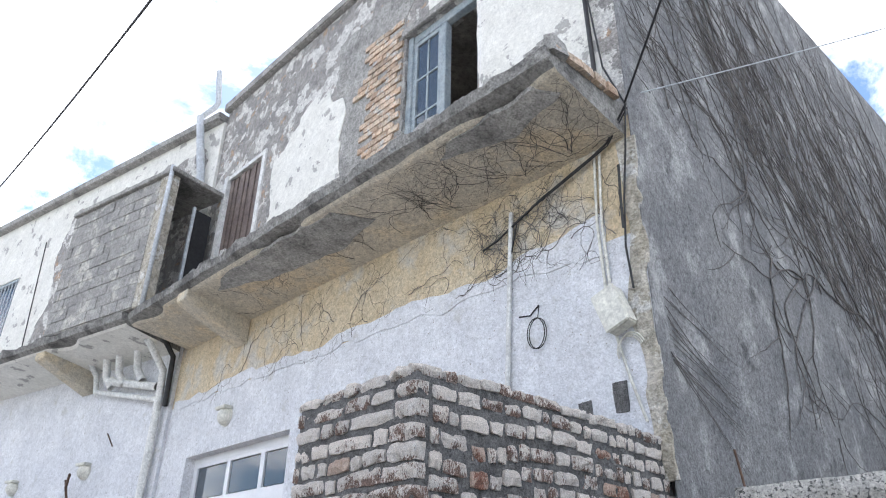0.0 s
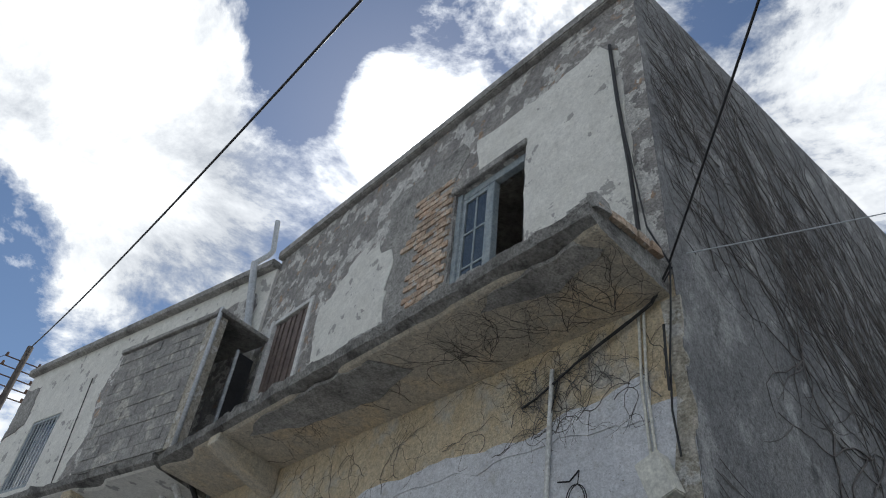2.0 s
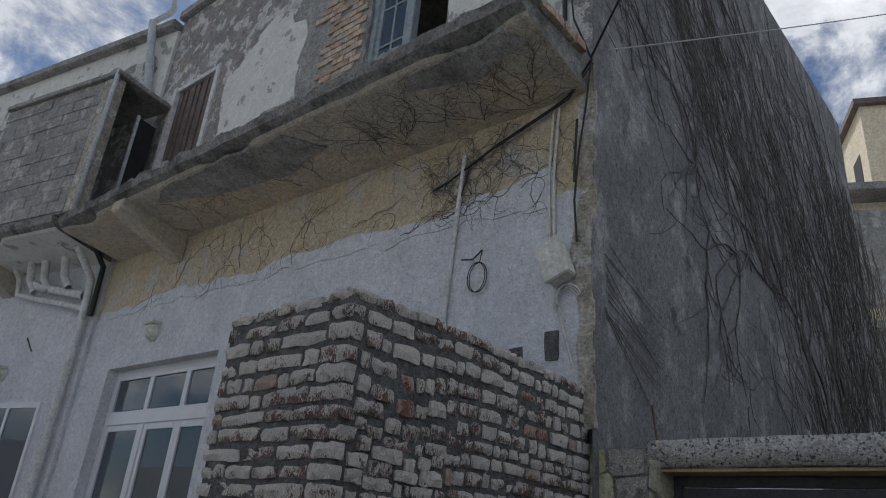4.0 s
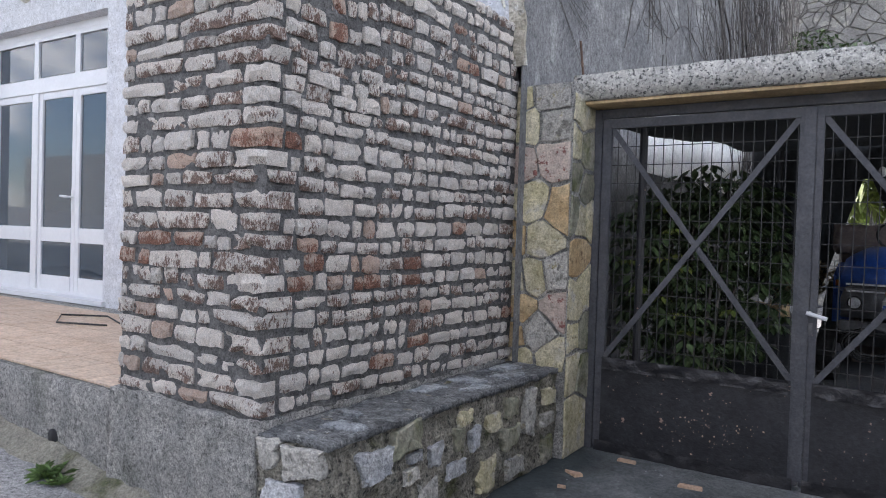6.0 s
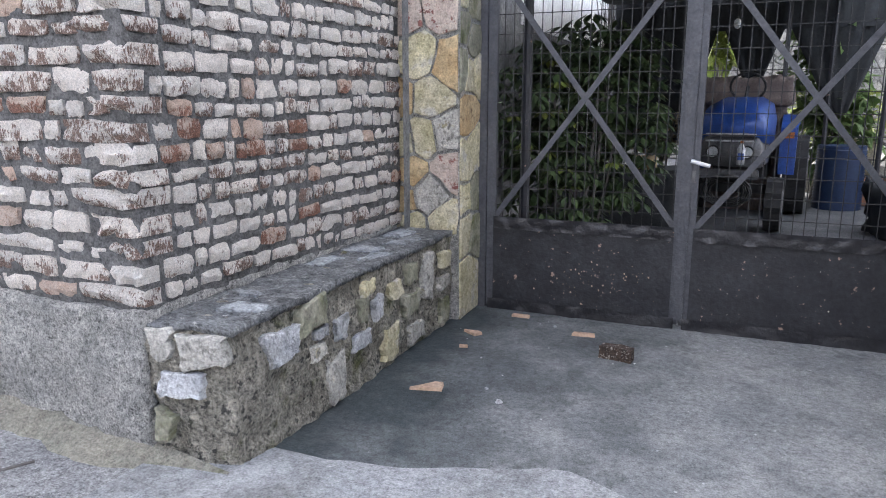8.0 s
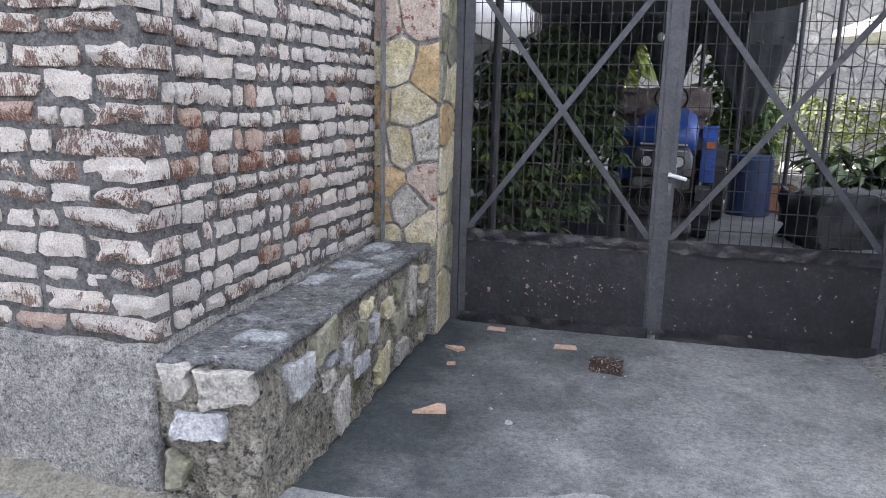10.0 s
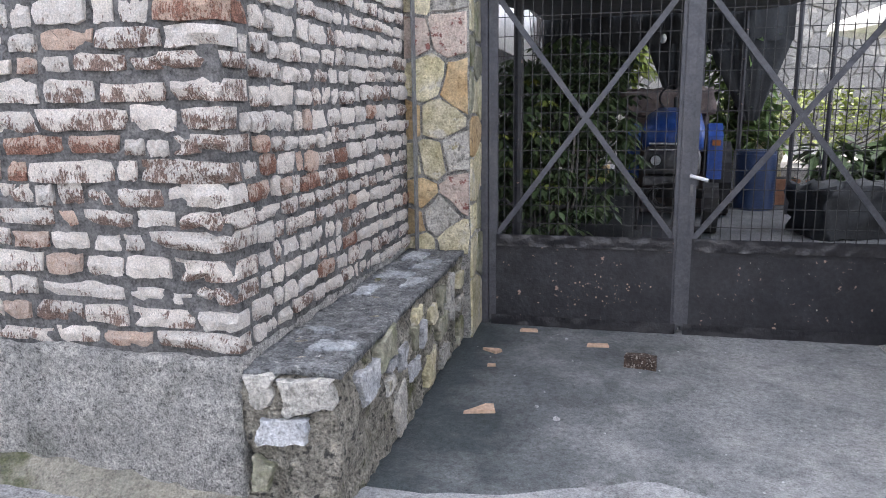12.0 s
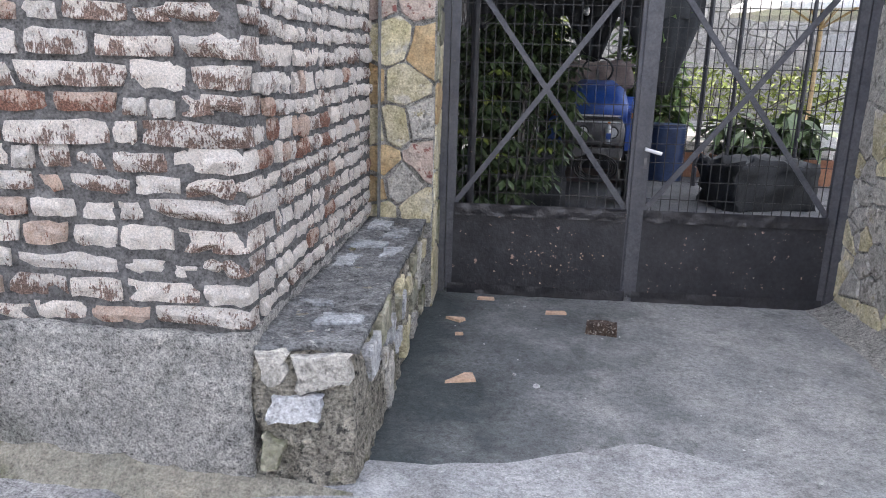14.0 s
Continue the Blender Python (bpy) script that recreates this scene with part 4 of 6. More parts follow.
# Drain pipes
run("roof_vent_pipe", [(0.2, 0.1, 8.36), (0.44, 0.16, 9.5), (0.52, 0.18, 9.9)], 0.07, "pipe", FB, "thick grey vent pipe with an elbow through the roof edge", "pipe", 2)
run("roof_vent_pipe", [(0.52, 0.18, 9.88), (0.38, 0.02, 10.15), (0.32, 0.0, 10.25), (0.5, 0.0, 11.1)], 0.055, "pipe", FB, "grey vent pipe above the roof edge", "pipe", 2)
run("drain_pipe", [(0.15, 0.09, 0.6), (0.15, 0.09, 4.5), (0.15, 0.12, 5.0), (0.13, 0.5, 5.4)], 0.06, "white_pipe", FB, "white painted drain pipe down the wall", "pipe", 2)
run("drain_pipe", [(0.02, 0.06, 4.45), (0.02, 0.08, 5.2), (-0.1, 0.4, 5.42)], 0.04, "cable", FB, "black drain pipe beside the white one", "pipe", 2)
run("drain_pipe", [(0.15, 0.1, 4.55), (1.9, 0.12, 4.92), (2.0, 0.12, 5.2), (2.0, 0.3, 5.4)], 0.045, "white_pipe", FB, "white painted pipe along the wall", "pipe", 2)
run("drain_pipe", [(0.2, 0.12, 4.75), (1.3, 0.14, 4.98), (1.5, 0.14, 5.05)], 0.065, "white_pipe", FB, "white collector pipe under the slab", "pipe", 2)
for u in (0.72, 1.2, 1.55):
    run("waste_pipe", [(u - 0.15, 0.16, 4.9), (u, 0.2, 5.1), (u - 0.05, 0.25, 5.2), (u - 0.05, 0.3, 5.42)], 0.06, "white_pipe", FB, "short white waste pipe bent up into the slab", "pipe", 2)
bracket = thing("sign_bracket", FB @ Matrix.Translation((1.85, 0, 3.45)), "rusty steel bracket fixed to the white wall", "bracket")
wire("arm", [(0.25, 0.02, -0.3), (0.0, 0.25, -0.05), (-0.3, 0.4, 0.1)], 0.02, "rust", bracket)
wire("arm", [(0.25, 0.02, -0.3), (0.15, 0.2, 0.08)], 0.02, "rust", bracket)
wire("stay", [(-0.62, 0.02, 0.55), (-0.9, 0.3, 0.65)], 0.012, "rust", bracket)

# ---- terrace, plinth and kerb ----


def rough_box(x0, x1, y0, y1, z0, z1, step=0.08, amp=0.012, seed=0.0):
    """A box cut into a grid and pushed about a little, for rendered masonry."""
    bm = bmesh.new()
    box(bm, x0, x1, y0, y1, z0, z1)
    for axis, a, b in ((0, x0, x1), (1, y0, y1), (2, z0, z1)):
        for i in range(1, max(1, int((b - a) / step))):
            co, no = [0, 0, 0], [0, 0, 0]
            co[axis], no[axis] = a + (b - a) * i / max(1, int((b - a) / step)), 1
            bmesh.ops.bisect_plane(bm, geom=bm.verts[:] + bm.edges[:] + bm.faces[:], plane_co=co, plane_no=no)
    for v in bm.verts:
        v.co += amp * noise.noise_vector(v.co * 7 + Vector((seed, 0, 0))) + amp * 0.5 * noise.noise_vector(v.co * 19 + Vector((seed, 5, 0)))
    return bm


tagged(part("plinth", rough_box(-1.08, 0.0, -0.03, 2.08, -0.1, 0.635, 0.035, 0.02), "plinth", smooth=True), "rough grey cement plinth under the brick wall", "plinth", kind="structure")
tagged(part("terrace_edge", rough_box(-9.0, -1.09, -0.005, 0.25, -0.1, 0.585, 0.11, 0.014, 3), "plinth", smooth=True), "rough cement edge of the raised terrace", "terrace", kind="structure")
tagged(boxes("terrace_base", [(-9.0, -1.09, 0.25, 2.0, -0.1, 0.59), (-15.0, -9.0, -2.6, 1.5, -0.1, 0.59)], "plinth"), "raised terrace base", "terrace", kind="structure")
terrace = thing("terrace_floor", pose(0, 0, 0), "tan terracotta tiled terrace floor", "floor", kind="structure")
tile_bm = bmesh.new()
box(tile_bm, -0.164, 0.164, -0.164, 0.164, 0, 0.012)
tile_me = mesh_of("tile", tile_bm, "tile")
for i in range(23):
    for j in range(5):
        piece("tile", tile_me, terrace, pose(-1.28 - 0.334 * i, 0.21 + 0.334 * j, 0.592))
foot = bmesh.new()
ftop = [(-9 + 0.05 * i, 0.0) for i in range(188)]
va = []
for x, _ in ftop:
    h = height(x, -0.1)
    w = 0.04 * noise.noise((x * 2.2, 0, 0)) + 0.025 * noise.noise((x * 9, 0, 2))
    k = min(1.0, max(0.0, (0.34 - x) / 0.5))
    va.append([foot.verts.new((x, -0.01, h + (0.07 + w) * k)), foot.verts.new((x, -0.02 - 0.05 * k, h + (0.03 + w * 0.5) * k)), foot.verts.new((x, -0.03 + (w * 1.6 - 0.12) * k, h - 0.016))])
for a, b in zip(va, va[1:]):
    for j in range(2):
        foot.faces.new((a[j], a[j + 1], b[j + 1], b[j]))
tagged(part("footing", foot, "fillet", smooth=True), "mossy cement fillet at the foot of the plinth", "kerb", kind="structure")

drain = bmesh.new()
tube(drain, (-1.66, -0.016, 0.26), (-1.66, 0.08, 0.26), 0.045, n=14)
tagged(part("drain_outlet", drain, "dark", smooth=True), "dark drain hole at the foot of the terrace edge", "drain")

# ---- bricks ----


def brick_mesh(seed, material):
    """A handmade brick, one unit long and high: worn arrises, an uneven face and ends that are not square."""
    r = random.Random(seed)
    bm = bmesh.new()
    nx, nz = 6, 3
    lean_l, lean_r, bow = r.uniform(-0.05, 0.05), r.uniform(-0.05, 0.05), r.uniform(-0.06, 0.06)
    g = []
    for j in range(nz):
        line = []
        for i in range(nx):
            x, z = i / (nx - 1) - 0.5, j / (nz - 1) - 0.5
            edge = i in (0, nx - 1) or j in (0, nz - 1)
            corner = i in (0, nx - 1) and j in (0, nz - 1)
            y = (0.1 if edge else 0.0) + (0.08 if corner else 0) + r.uniform(-0.13, 0.15)
            end = lean_l if i == 0 else lean_r if i == nx - 1 else 0.0
            k = 0.9 if corner else 1
            line.append(bm.verts.new((x * (0.985 if corner else 1) + end * z + r.uniform(-0.018, 0.018), y, z * k + bow * (1 - 4 * x * x) * (1 if j else 0.4) + r.uniform(-0.07, 0.07))))
        g.append(line)
    for j in range(nz - 1):
        for i in range(nx - 1):
            bm.faces.new((g[j][i], g[j][i + 1], g[j + 1][i + 1], g[j + 1][i]))
    rim = g[0] + [g[1][-1]] + g[2][::-1] + [g[1][0]]
    back = [bm.verts.new((v.co.x * 1.02, 1.0, v.co.z * 1.02)) for v in rim]
    for i in range(len(rim)):
        j = (i + 1) % len(rim)
        bm.faces.new((rim[j], rim[i], back[i], back[j]))
    me = mesh_of("brick", bm, material)
    keep_local(me, [v.co.copy() for v in me.vertices])
    return me


def keep_local(me, cos):
    """Each vertex remembers where it lies on its own brick."""
    at = me.attributes.new("local", "FLOAT_VECTOR", "POINT")
    at.data.foreach_set("vector", [c for co in cos for c in co])


BRICKS = [brick_mesh(40 + i, "brick") for i in range(16)]
REDS = [brick_mesh(80 + i, "red_brick") for i in range(5)]
pier = thing("brick_pier", pose(0, 0, 0), "rough brick wall with lime smeared faces and dark grey joints", "brick wall")
part("core", rough_box(-1.045, -0.008, 0.008, 2.19, 0.62, 2.84, 0.1, 0.008, 9), "mortar", pier)
br = random.Random(21)
TURN_RIGHT = Matrix.Rotation(radians(90), 4, "Z")
courses = []
z = 0.648
while z < 2.86:
    h = br.uniform(0.06, 0.082)
    courses.append((z, h))
    z += h + br.uniform(0.014, 0.025)
rest = []


def lay(face, a, b, z, h, depth, proud):
    """One brick on the front (a to b along x) or on the side (a to b along y)."""
    red = br.random() < (0.16 if 1.1 < z < 1.45 else 0.05)
    me = br.choice(REDS if red else BRICKS)
    tilt = br.uniform(-1.6, 1.6)
    size = Matrix.Diagonal(((b - a) * br.choice((1, -1)), depth, h * br.uniform(0.92, 1.06), 1))
    flip = Matrix.Rotation(radians(tilt), 4, "Y")
    zc = z + h / 2 + br.uniform(-0.006, 0.006)
    if face == "front":
        m = Matrix.Translation(((a + b) / 2, -proud, zc)) @ flip @ size
    else:
        m = Matrix.Translation((proud, (a + b) / 2, zc)) @ TURN_RIGHT @ flip @ size
    if face == "front" or b < 0.62:
        piece("brick", me, pier, m)
    else:
        rest.append((me, m))


for k, (z, h) in enumerate(courses):
    top = z > 2.74
    lc = br.choice((0.16, 0.2, 0.24, 0.34))
    dc = br.choice((0.07, 0.09, 0.12, 0.17))
    lean = 0.012 * noise.noise((z * 2, 3, 0))
    lay("front", -lc, 0.004 + lean, z, h * 1.04, dc, 0.012)
    x = -lc - br.uniform(0.014, 0.024)
    while x > -1.02:
        w = br.choice((0.08, 0.11, 0.15, 0.18, 0.21, 0.21, 0.25, 0.36))
        if x - w < -1.0:
            w = x + 1.06
        if w > 0.035:
            lay("front", x - w, x, z, h * br.uniform(0.86, 1.05), 0.06, br.uniform(0.0, 0.014))
        x -= w + br.uniform(0.014, 0.03)
    y = dc + br.uniform(0.014, 0.024)
    wave = 0.02 * math.sin(z * 3.0)
    while y < 2.14:
        w = br.choice((0.055, 0.075, 0.095, 0.12, 0.15, 0.19))
        w = min(w, 2.19 - y)
        dz = wave * math.sin(y * 2.4) + 0.012 * noise.noise((y * 2.0, z * 4, 0)) - 0.12 * math.exp(-((z - 2.33) / 0.26) ** 2 - ((y - 0.42) / 0.3) ** 2)
        if not (top and br.random() < 0.12):
            lay("side", y, y + w, z + dz, h * br.uniform(0.82, 1.05), 0.06, br.uniform(0.0, 0.014))
        y += w + br.uniform(0.013, 0.028)
verts, faces, mats, locals_ = [], [], [], []
for me, m in rest:
    o = len(verts)
    flipped = m.determinant() < 0
    verts += [m @ v.co for v in me.vertices]
    locals_ += [v.co.copy() for v in me.vertices]
    for p in me.polygons:
        idx = [o + i for i in p.vertices]
        faces.append(idx[::-1] if flipped else idx)
        mats.append(1 if me in REDS else 0)
me = bpy.data.meshes.new("far_bricks")
me.from_pydata(verts, [], faces)
me.materials.append(M["brick"])
me.materials.append(M["red_brick"])
me.polygons.foreach_set("material_index", mats)
keep_local(me, locals_)
far_bricks = new("far_bricks", me)
far_bricks.parent = pier
tagged(far_bricks, kind="stuff")

# ---- irregular stones ----


def cells(w, h, n, r, relax=2):
    """Irregular polygons that fill a rectangle."""
    pts = [Vector((r.uniform(0, w), r.uniform(0, h))) for _ in range(n)]
    for turn in range(relax + 1):
        out = []
        for p in pts:
            poly = [Vector((0, 0)), Vector((w, 0)), Vector((w, h)), Vector((0, h))]
            for q in pts:
                if q is p:
                    continue
                mid, dr = (p + q) / 2, q - p
                nxt = []
                for a, b in zip(poly, poly[1:] + poly[:1]):
                    da, db = (a - mid).dot(dr), (b - mid).dot(dr)
                    if da <= 0:
                        nxt.append(a)
                    if da * db < 0:
                        nxt.append(a.lerp(b, da / (da - db)))
                poly = nxt
                if len(poly) < 3:
                    break
            out.append(poly)
        if turn < relax:
            pts = [sum(p, Vector((0, 0))) / len(p) if len(p) > 2 else q for p, q in zip(out, pts)]
    return [p for p in out if len(p) > 2]


def stone_bm(poly, gap, proud, r, bm=None):
    """A stone with a chipped outline: x, z in its face, y out of the wall as minus."""
    bm = bm or bmesh.new()
    c = sum(poly, Vector((0, 0))) / len(poly)
    pts = []
    for a, b in zip(poly, poly[1:] + poly[:1]):
        if (b - a).length < 0.012:
            continue
        pts.append(a.copy())
        if (b - a).length > 0.07:
            pts.append(a.lerp(b, r.uniform(0.35, 0.65)) + Vector((r.uniform(-1, 1), r.uniform(-1, 1))) * 0.012)
    size = sum((p - c).length for p in pts) / len(pts)
    ins = [c + (p - c) * max(0.3, 1 - (gap * r.uniform(0.6, 1.7)) / max(size, 0.01)) for p in pts]
    rings = []
    for s, y in ((1.0, 0.02), (1.0, -proud * 0.7), (0.93, -proud)):
        rings.append([bm.verts.new(((c + (p - c) * s).x, y + r.uniform(-0.004, 0.004), (c + (p - c) * s).y)) for p in ins])
    n = len(ins)
    for a, b in zip(rings, rings[1:]):
        for i in range(n):
            bm.faces.new((a[i], a[(i + 1) % n], b[(i + 1) % n], b[i]))
    mid = bm.verts.new((c.x, -proud * r.uniform(0.85, 1.25), c.y))
    for i in range(n):
        bm.faces.new((rings[2][i], rings[2][(i + 1) % n], mid))
    return bm


def clad(parent, m, w, h, n, gap, proud, seed, kinds, joined=False, keep=1.0, name="stone", relax=2):
    r = random.Random(seed)
    big = bmesh.new() if joined else None
    for poly in cells(w, h, n, r, relax):
        if r.random() > keep:
            continue
        if joined:
            stone_bm(poly, gap, proud * r.uniform(0.7, 1.3), r, big)
            continue
        bm = stone_bm(poly, gap, proud * r.uniform(0.7, 1.3), r)
        part(name, bm, r.choice(kinds), parent, m=m)
    if joined:
        tagged(part(name + "s", big, kinds[0], parent, m=m), kind="stuff")


pillar = thing("gate_pillar", pose(0, 0, 0), "gate pillar clad with large irregular field stones", "pillar")
part("core", rough_box(-0.1, 0.4, 2.2, 2.75, -0.05, 2.46, 0.12, 0.008), "plinth", pillar)


def cut_cells(w, h, sites):
    """The rectangle shared out among given sites, each point to its nearest."""
    out = []
    for p in sites:
        poly = [Vector((0, 0)), Vector((w, 0)), Vector((w, h)), Vector((0, h))]
        for q in sites:
            if q is p:
                continue
            mid, dr = (p + q) / 2, q - p
            nxt = []
            for a, b in zip(poly, poly[1:] + poly[:1]):
                da, db = (a - mid).dot(dr), (b - mid).dot(dr)
                if da <= 0:
                    nxt.append(a)
                if da * db < 0:
                    nxt.append(a.lerp(b, da / (da - db)))
            poly = nxt
        out.append(poly)
    return out


# Large flat stones on the pillar's front: across, up, kind
KINDS = dict(s="stone", p="pink_stone", g="grey_stone", m="mossy", w="pale_stone", r="rust_stone")
FRONT = [(0.08, 1.8, "s"), (0.36, 1.83, "w"), (0.16, 1.62, "s"), (0.37, 1.62, "w"), (0.13, 1.38, "p"), (0.38, 1.42, "p"), (0.2, 1.13, "s"), (0.46, 1.06, "r"), (0.32, 0.86, "s"), (0.06, 0.86, "r"),
         (0.1, 0.6, "s"), (0.26, 0.63, "s"), (0.41, 0.66, "w"), (0.15, 0.4, "r"), (0.45, 0.42, "p"), (0.1, 0.22, "r"), (0.3, 0.26, "w"), (0.42, 0.1, "s"), (0.14, 0.05, "s")]
pr2 = random.Random(52)
for (u, v, k), poly in zip(FRONT, cut_cells(0.5, 1.9, [Vector(f[:2]) for f in FRONT])):
    if len(poly) > 2:
        part("stone", stone_bm(poly, 0.012, 0.014, pr2), KINDS[k], pillar, m=pose(-0.1, 2.2, 0.56))
clad(pillar, pose(0.4, 2.2, 0.0, 0, 0, 90), 0.36, 2.4, 16, 0.012, 0.012, 6, ["stone", "stone", "mossy", "rust_stone"])


def lump(u, v, w, h, r):
    """The outline of a roughly squared stone about a centre."""
    turn, out = r.uniform(-0.12, 0.12), []
    corners = [(-0.5, -0.5), (0.5, -0.5), (0.5, 0.5), (-0.5, 0.5)]
    corners = [(a * r.uniform(0.55, 1.1), b * r.uniform(0.6, 1.12)) for a, b in corners]
    for (a, b), (c, d) in zip(corners, corners[1:] + corners[:1]):
        for t in (0.0, 0.22, 0.5, 0.8):
            p, q = (a + (c - a) * t) * w, (b + (d - b) * t) * h
            j = 0.085 * min(w, h)
            out.append(Vector((u + p - q * turn + r.uniform(-j, j), v + q + p * turn + r.uniform(-j, j))))
    return out


def skewed(ob, y1):
    """The bench's street end runs slightly back towards the drive."""
    for v in ob.data.vertices:
        p = ob.matrix_basis @ v.co
        t = max(0.0, 1 - max(p.y, 0.0) / y1)
        p.y += 0.17 * max(0.0, p.x) * t
        v.co = ob.matrix_basis.inverted() @ p
    return ob


bench = thing("stone_bench", pose(0, 0, 0), "low stone bench wall with cement joints and mossy foot", "bench")
skewed(part("core", rough_box(0.0, 0.345, -0.01, 2.2, -0.1, 0.583, 0.03, 0.03, 4), "bench", bench, "mossy rubble and cement", smooth=True), 0.5)
skewed(part("coping", rough_box(-0.004, 0.362, -0.02, 2.2, 0.572, 0.602, 0.04, 0.012, 6), "coping", bench, "dark weathered cement top", smooth=True), 0.5)
sr = random.Random(4)
# Stones in the side: along, up, length, height, kind
SIDE = [(0.35, 0.42, 0.3, 0.15, "g"), (0.62, 0.4, 0.17, 0.06, "g"), (0.6, 0.315, 0.14, 0.08, "w"), (0.8, 0.37, 0.12, 0.12, "g"), (0.73, 0.16, 0.2, 0.27, "w"), (1.08, 0.5, 0.15, 0.08, "s"), (1.0, 0.4, 0.12, 0.15, "m"),
        (1.17, 0.37, 0.11, 0.13, "g"), (1.36, 0.42, 0.2, 0.11, "s"), (1.56, 0.46, 0.16, 0.13, "m"), (1.8, 0.38, 0.16, 0.28, "w"), (2.05, 0.43, 0.2, 0.12, "s"), (2.06, 0.29, 0.18, 0.1, "w"), (1.32, 0.14, 0.16, 0.22, "s"),
        (1.0, 0.25, 0.2, 0.08, "g"), (2.06, 0.11, 0.18, 0.18, "m"), (1.58, 0.28, 0.2, 0.14, "m"), (1.62, 0.1, 0.22, 0.15, "w")]
for y, z, w, h, k in SIDE:
    part("stone", stone_bm(lump(y, z, w, h, sr), 0.002, 0.02, sr), KINDS[k], bench, m=pose(0.352, 0, 0, 0, 0, 90))
part("stone", stone_bm(lump(0.54, 0.5, 0.26, 0.15, sr), 0.002, 0.03, sr), "mossy", bench, "dark mossy stone", m=pose(0.35, 0, 0, 0, 0, 90))
for x, z, w, h, k in ((0.075, 0.52, 0.12, 0.14, "w"), (0.255, 0.51, 0.2, 0.165, "w"), (0.13, 0.365, 0.21, 0.1, "g"), (0.06, 0.19, 0.1, 0.16, "m")):
    skewed(part("stone", stone_bm(lump(x, z, w, h, sr), 0.002, 0.022, sr), KINDS[k], bench, m=pose(0, -0.022, 0)), 0.5)
for x, y, w, h in ((0.1, 0.44, 0.17, 0.08), (0.25, 0.27, 0.24, 0.11), (0.08, 1.1, 0.15, 0.26), (0.24, 1.72, 0.2, 0.32), (0.13, 1.45, 0.18, 0.2), (0.27, 1.3, 0.12, 0.2), (0.1, 1.95, 0.16, 0.24)):
    part("slab", stone_bm(lump(x, y, w, h, sr), 0.002, 0.012, sr), "slab_stone", bench, m=Matrix(((1, 0, 0, 0), (0, 0, 1, 0), (0, -1, 0, 0.6), (0, 0, 0, 1))))

right_wall = thing("wall_right", pose(0, 0, 0), "boundary wall of rough pale field stones beside the gate", "wall", kind="structure")
part("core", rough_box(3.12, 3.55, -0.6, 2.8, -0.05, 2.6, 0.25, 0.01, 7), "plinth", right_wall)
clad(right_wall, pose(3.12, 2.62, 0.02, 0, 0, -90), 1.6, 2.5, 120, 0.008, 0.014, 14, ["pale_stone", "pale_stone", "pale_stone", "stone"], relax=0)
clad(right_wall, pose(3.12, 1.02, 0.02, 0, 0, -90), 1.6, 2.5, 40, 0.014, 0.03, 15, ["pale_stone"], joined=True)
fil = bmesh.new()
fv = []
for i in range(24):
    y = -0.6 + 3.15 * i / 23
    h = height(3.0, y)
    fv.append([fil.verts.new((3.12, y, h + 0.1)), fil.verts.new((3.05, y, h + 0.045 + 0.02 * noise.noise((y * 3, 0, 1)))), fil.verts.new((2.9 + 0.06 * noise.noise((y * 3, 0, 0)), y, h + 0.0))])
for a, b in zip(fv, fv[1:]):
    for j in range(2):
        fil.faces.new((a[j], b[j], b[j + 1], a[j + 1]))
tagged(part("footing", fil, "plinth", smooth=True), "cement fillet along the boundary wall", "kerb", kind="structure")

lintel = part("lintel", rough_box(0.33, 3.6, 2.34, 2.82, 2.36, 2.53, 0.09, 0.008, 2), "mottled", smooth=True)
tagged(lintel, "concrete lintel with black and white lichen over the gate", "lintel", kind="structure")
tagged(boxes("formwork_board", [(0.36, 3.4, 2.36, 2.8, 2.335, 2.354)], "wood"), "thin board under the lintel", "board")

rebar = wire("rebar", [(0.36, 2.45, 2.45), (0.33, 2.43, 2.78)], 0.008, "rust")
tagged(rebar, "short rusty bar standing on the gate pillar", "bar")

